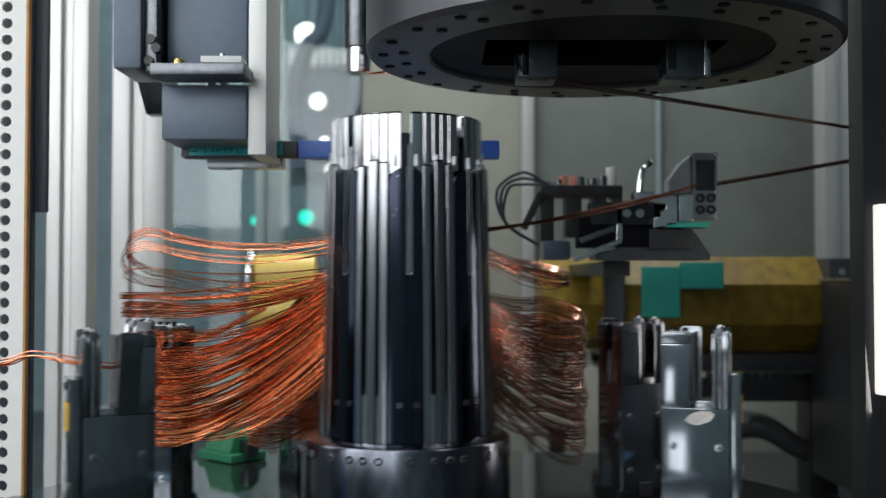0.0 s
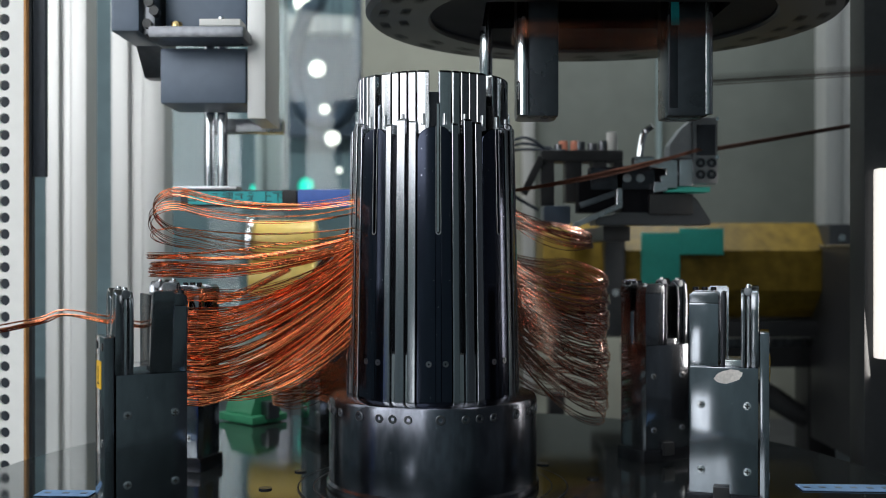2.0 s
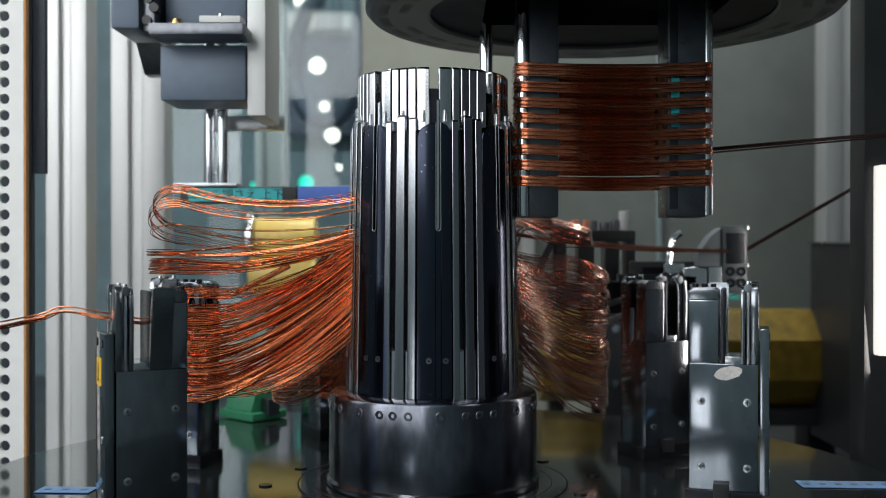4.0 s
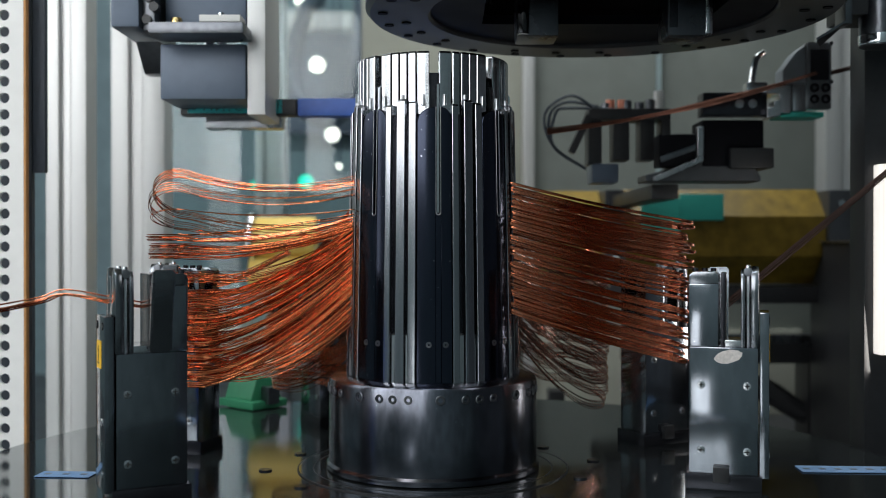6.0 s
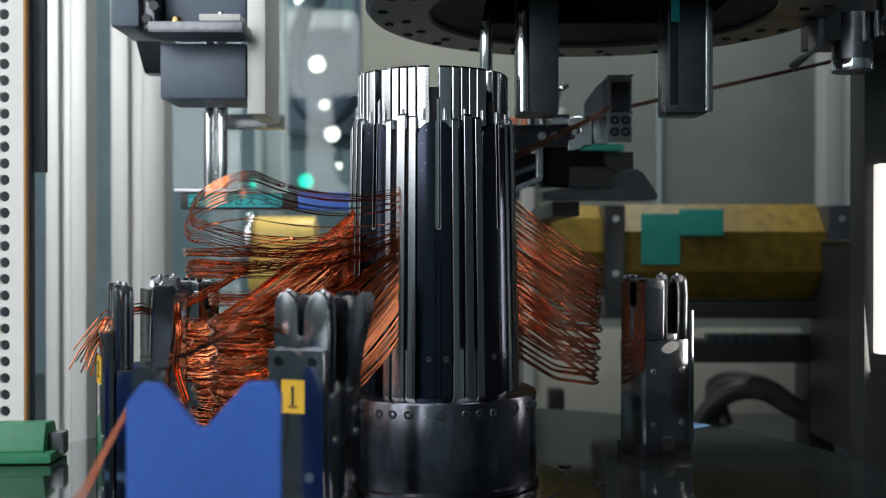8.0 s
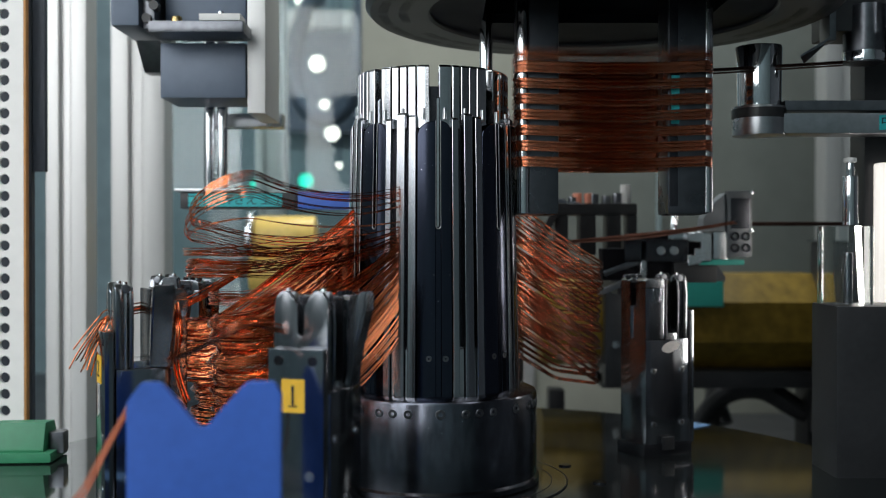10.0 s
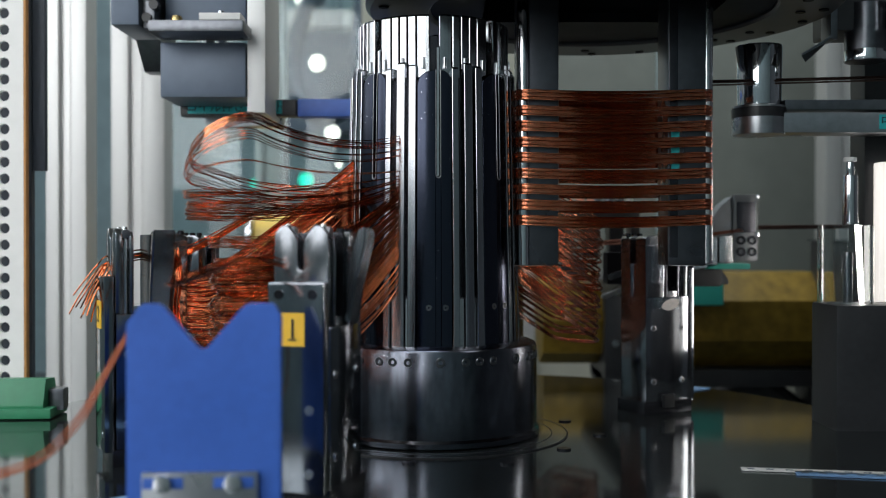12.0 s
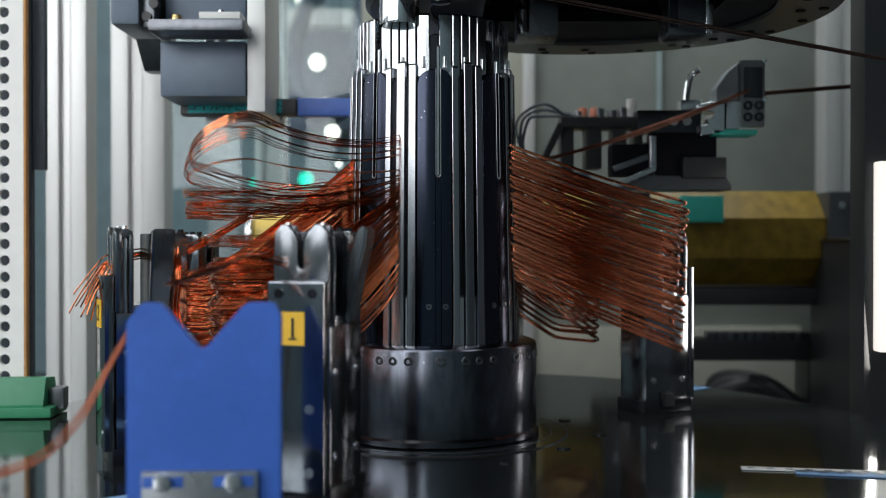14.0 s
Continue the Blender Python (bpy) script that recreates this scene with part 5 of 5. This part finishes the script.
NOZZLE = [(0, -0.022, 0.1, 0.4015), (0.1, -0.052, 0.1, 0.4000), (0.2, -0.072, 0.1, 0.398), (0.3, -0.098, 0.1, 0.3938), (0.4, -0.105, 0.1, 0.383), (0.5, -0.115, 0.1, 0.3744),
        (0.6, -0.1113, 0.1, 0.3695), (0.7, -0.110, 0.1, 0.3645), (0.8, -0.1056, 0.1, 0.360), (0.9, -0.095, 0.1, 0.351), (1.0, -0.0915, 0.1, 0.3496),
        (1.8, -0.0905, 0.1, 0.3490), (1.9, -0.1050, 0.1, 0.4013), (2.0, -0.0894, 0.1, 0.5185), (12.25, -0.0199, -0.06, 0.4665), (12.4, -0.0217, -0.06, 0.3729), (14, -0.0257, -0.06, 0.3693)]
NOZZLE_TURN = [(0, 130), (0.1, 115), (0.2, 95), (0.3, 80), (0.4, 68), (0.5, 58), (0.6, 44), (0.7, 25), (0.8, 6), (0.9, -8), (1.0, -12), (1.8, -12), (1.9, 20), (2.0, 40)]
GUIDE = [(0, 0.4811, 0.3653), (4.8, 0.4811, 0.3653), (5.3, 0.3979, 0.3727), (6.0, 0.3784, 0.3702), (6.3, 0.3588, 0.3497), (6.5, 0.3549, 0.3477),
        (8.1, 0.3549, 0.3477), (10.0, 0.3647, 0.3546), (12.25, 0.3662, 0.3555), (12.4, 0.486, 0.3653), (14, 0.486, 0.3653)]
LEVER = [(0, 0.5221, 0.295), (9.3, 0.5221, 0.295), (10.0, 0.2911, 0.295), (12.1, 0.2911, 0.295), (12.2, 0.3023, 0.295), (12.3, 0.3503, 0.295),
        (12.45, 0.512, 0.295), (14, 0.512, 0.295)]
TUBE = [(0, 0.5111, 0.1461), (9.3, 0.5111, 0.1461), (10.0, 0.3612, 0.1461), (12.1, 0.3612, 0.1461), (12.2, 0.3677, 0.1461), (12.35, 0.4616, 0.1461),
        (14, 0.5111, 0.1461)]
SWING = [(0, 0), (4.9, 0), (5.1, 9), (5.55, 9), (5.8, 0), (12.95, 0), (13.1, 5), (13.2, 9), (13.65, 9), (13.9, 0), (14, 0)]
GRIP_FEED = [(0, 10.3), (2.8, 10.3), (2.9, 24), (3.0, 35), (3.2, 36), (4.8, 22), (5.3, 18), (6.0, 14), (6.3, 17), (6.5, 19), (7.0, 14), (7.3, 13), (8.2, 13), (10.2, 0), (12.4, 2), (12.6, 4), (13.0, 5), (14, 5)]
NOZZLE_FEED = [(0, -8.5), (0.3, -5.5), (0.5, -3.4), (0.7, -2.6), (0.9, -2.0), (1.8, -1.8), (3.2, -1.5), (12.3, -9), (14, -10)]
FEED_RISE = [(0, 0.016), (12.25, 0.016), (12.4, 0.050), (14, 0.050)]
FEED_COIL = [(0, 0.2339, 0.60, 4), (1.9, 0.2339, 0.60, 4), (2.0, 0.2339, 0.345, 4), (2.2, 0.2339, 0.338, 4), (2.9, 0.2339, 0.300, 4), (3.2, 0.2339, 0.285, 5), (4.2, 0.2339, 0.28, 6), (4.9, 0.2315, 0.22, 20), (5.3, 0.2267, 0.1847, 34),
             (5.6, 0.2291, 0.156, 37), (6.0, 0.2291, 0.1225, 40), (6.15, 0.241, 0.1417, 38), (6.35, 0.3128, 0.2517, 30), (6.5, 0.4467, 0.40, 20), (6.7, 0.4467, 0.60, 4), (8.1, 0.2339, 0.60, 4), (8.3, 0.2339, 0.345, 4), (10.2, 0.2339, 0.35, 4),
             (12.2, 0.2339, 0.338, 2), (13.0, 0.2339, 0.335, 2), (13.1, 0.2339, 0.335, 2), (13.3, 0.351, 0.50, 4), (14, 0.351, 0.60, 4)]
OFFSET = 0.038
STEP = 0.0129
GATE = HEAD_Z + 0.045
LEFT_END = 0.0713 - FX


def lerp_pose(a, b, u):
    loc = a.translation.lerp(b.translation, u)
    q = a.to_quaternion().slerp(b.to_quaternion(), u)
    return Matrix.LocRotScale(loc, q, None)


def loop_rows(c, k, j):
    """One wire loop: out of sight in the drum, wound, carried down on the former, dropped on the column, then carried by the table."""
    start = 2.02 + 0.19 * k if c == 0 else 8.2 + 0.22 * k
    gather, drop, rest = (4.95, 5.3, 5.75) if c == 0 else (13.05, 13.4, 14.1)
    sub = (j - 1.5) * 0.0021
    m = k * 4 + j
    u = m / 35
    rng = random.Random(100 * c + m)
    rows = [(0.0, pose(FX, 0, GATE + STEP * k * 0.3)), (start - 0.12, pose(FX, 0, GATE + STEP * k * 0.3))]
    times = sorted({start + 0.06, gather} | {t for t in [0.2 * i for i in range(70)] + [r[0] for r in FORMER] if start + 0.1 < t < gather - 0.05})
    for t in times:
        low = along(FORMER, t) + OFFSET + STEP * k + sub
        rows.append((t, pose(FX, 0, min(max(low, 0.0), HEAD_Z - 0.047 + sub))))
    # pressed together on the former
    z = 0.283 + 0.062 * (u - 0.5) * (1.0 if c else 1.3) - (0.026 if c else 0.03)
    tilt = (6.0 if c else 3.0) + 3.0 * (1 - u)
    raised = pose(0, 0, along(LIFT, 14))
    rows.append((drop - 0.1, fan(z, tilt * 0.6, Matrix())))
    rows.append((drop + 0.1, fan(z - 0.006, tilt, Matrix())))
    # spread on the column
    zs = 0.1297 + (0.2363 - 0.1297) * u + rng.uniform(-0.001, 0.001)
    yaw = pose(0, 0, 0, 0, 0, rng.uniform(-1.8, 1.8)) @ pose(rng.uniform(-0.020, -0.010), 0, 0)
    ang = 18.5 - 5.5 * u + rng.uniform(-0.9, 0.9)
    if c == 0:
        swingy = ang - 1.5
        rows.append((5.55, lerp_pose(fan(z - 0.006, tilt, Matrix()), fan(zs, swingy, table_pose(5.55)) @ yaw, 0.75)))
        for t in (5.75, 5.9, 6.0, 6.1, 6.2, 6.3, 6.4, 6.5, 6.6, 6.7, 6.8, 6.9, 7.0, 7.1, 9.0, 11.4, 11.5, 11.6, 11.7, 11.8, 11.9, 12.0, 13.0, 14.0):
            a = swingy if t < 6.5 else swingy + (11.0 if t > 6.9 else 5.0)
            rows.append((t, fan(zs, a, table_pose(t)) @ yaw))
    else:
        rows.append((13.75, lerp_pose(fan(z - 0.006, tilt, Matrix()), fan(zs, ang + 5, raised) @ yaw, 0.6)))
        rows.append((14.0, fan(zs, ang + 5, raised) @ yaw))
    return rows


def fan(z, tilt, m):
    return m @ pose(FX + LEFT_END, 0, z, 0, tilt, 0) @ pose(-LEFT_END, 0, 0)


def follow(x, z, right, left, up, down):
    dx, dz = x - 0.2812, z - 0.2974
    return pose(0.2762 + dx * (right if dx > 0 else left), 0.22, 0.2974 + dz * (up if dz > 0 else down))


def motions():
    for ob, local in riders:
        ride(ob, local)
    walk(grip, [(t, pose(x - 0.005, 0.22, z)) for t, x, z in GRIP])
    # the slide is telescopic: the carriage and the rack follow the jaw by a part of its way
    walk(stage, [(t, follow(x, z, 0.72, 0.94, 0.60, 0.95)) for t, x, z in GRIP])
    walk(rack, [(t, follow(x, z, 0.45, 0.63, 0.57, 0.80)) for t, x, z in GRIP])
    rows = []
    for t, x, z in GRIP:
        q, near = Vector((x - 0.012, 0.200, z + 0.004)), Vector((0.08, 0.135, along(LEAD_END, t)))
        d = (q - near).normalized()
        p = q - d * min(0.29, (q.x + 0.06) / d.x)
        rows.append((t, pose(p.x, p.y, p.z, 0, -math.degrees(math.atan2(d.z, math.hypot(d.x, d.y))), math.degrees(math.atan2(d.y, d.x)))))
    walk(leads, rows)
    walk(drive, [(t, pose(0, 0, z)) for t, z in DRIVE])
    walk(arm, [(t, pose(0, 0, z)) for t, z in PRESS])
    walk(former, [(t, pose(FX, 0, z)) for t, z in FORMER])
    rows, a = [(0.0, pose(0, 0, 0))], 0
    for t0, t1 in ((1.9, 4.2), (8.2, 10.3)):
        rows.append((t0, pose(0, 0, 0, 0, 0, a)))
        n = round((t1 - t0) * 10)
        for i in range(1, n + 1):
            a += (20, 55)[i == 2] if i < 3 else ((20, 50)[i == n - 1] if i > n - 2 else 80)
            rows.append((t0 + i * 0.1, pose(0, 0, 0, 0, 0, a)))
    walk(head_rim, rows + [(14.0, pose(0, 0, 0, 0, 0, a))])
    walk(swing, [(t, pose(0, 0, 0.25, 0, a, 0)) for t, a in SWING])
    early = [(t, pose(x, y, z, 0, 0, along(NOZZLE_TURN, t))) for t, x, y, z in NOZZLE if t < 5]
    walk(noz, early + [(14.0, early[-1][1])])
    late = [(t, pose(x, y, z)) for t, x, y, z in NOZZLE if t > 5]
    walk(noz_plain, [(0.0, late[0][1])] + late)
    walk(guide_unit, [(t, pose(x, 0.02, z)) for t, x, z in GUIDE])
    walk(lever, [(t, pose(x, 0.05, z)) for t, x, z in LEVER])
    walk(cyl, [(t, pose(x, 0.03, z)) for t, x, z in TUBE])
    times = sorted({t for t, *_ in GRIP} | {t for t, _ in GRIP_FEED})
    gx, gz = [(t, x) for t, x, z in GRIP], [(t, z) for t, x, z in GRIP]
    walk(feed_grip, [(t, pose(along(gx, t), 0.215, along(gz, t) + 0.004, 0, -along(GRIP_FEED, t), 0)) for t in times])
    nx, ny, nz = [(r[0], r[1]) for r in NOZZLE], [(r[0], r[2]) for r in NOZZLE], [(r[0], r[3]) for r in NOZZLE]
    walk(feed_nozzle, [(t, pose(along(nx, t), along(ny, t) + 0.022, along(nz, t) + along(FEED_RISE, t), 0, -along(NOZZLE_FEED, t), 0)) for t in sorted({r[0] for r in NOZZLE})])
    walk(feed_coil, [(t, pose(x, 0.034, z, 0, -a, 0)) for t, x, z, a in FEED_COIL])
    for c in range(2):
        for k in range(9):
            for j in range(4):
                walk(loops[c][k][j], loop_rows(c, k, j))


motions()
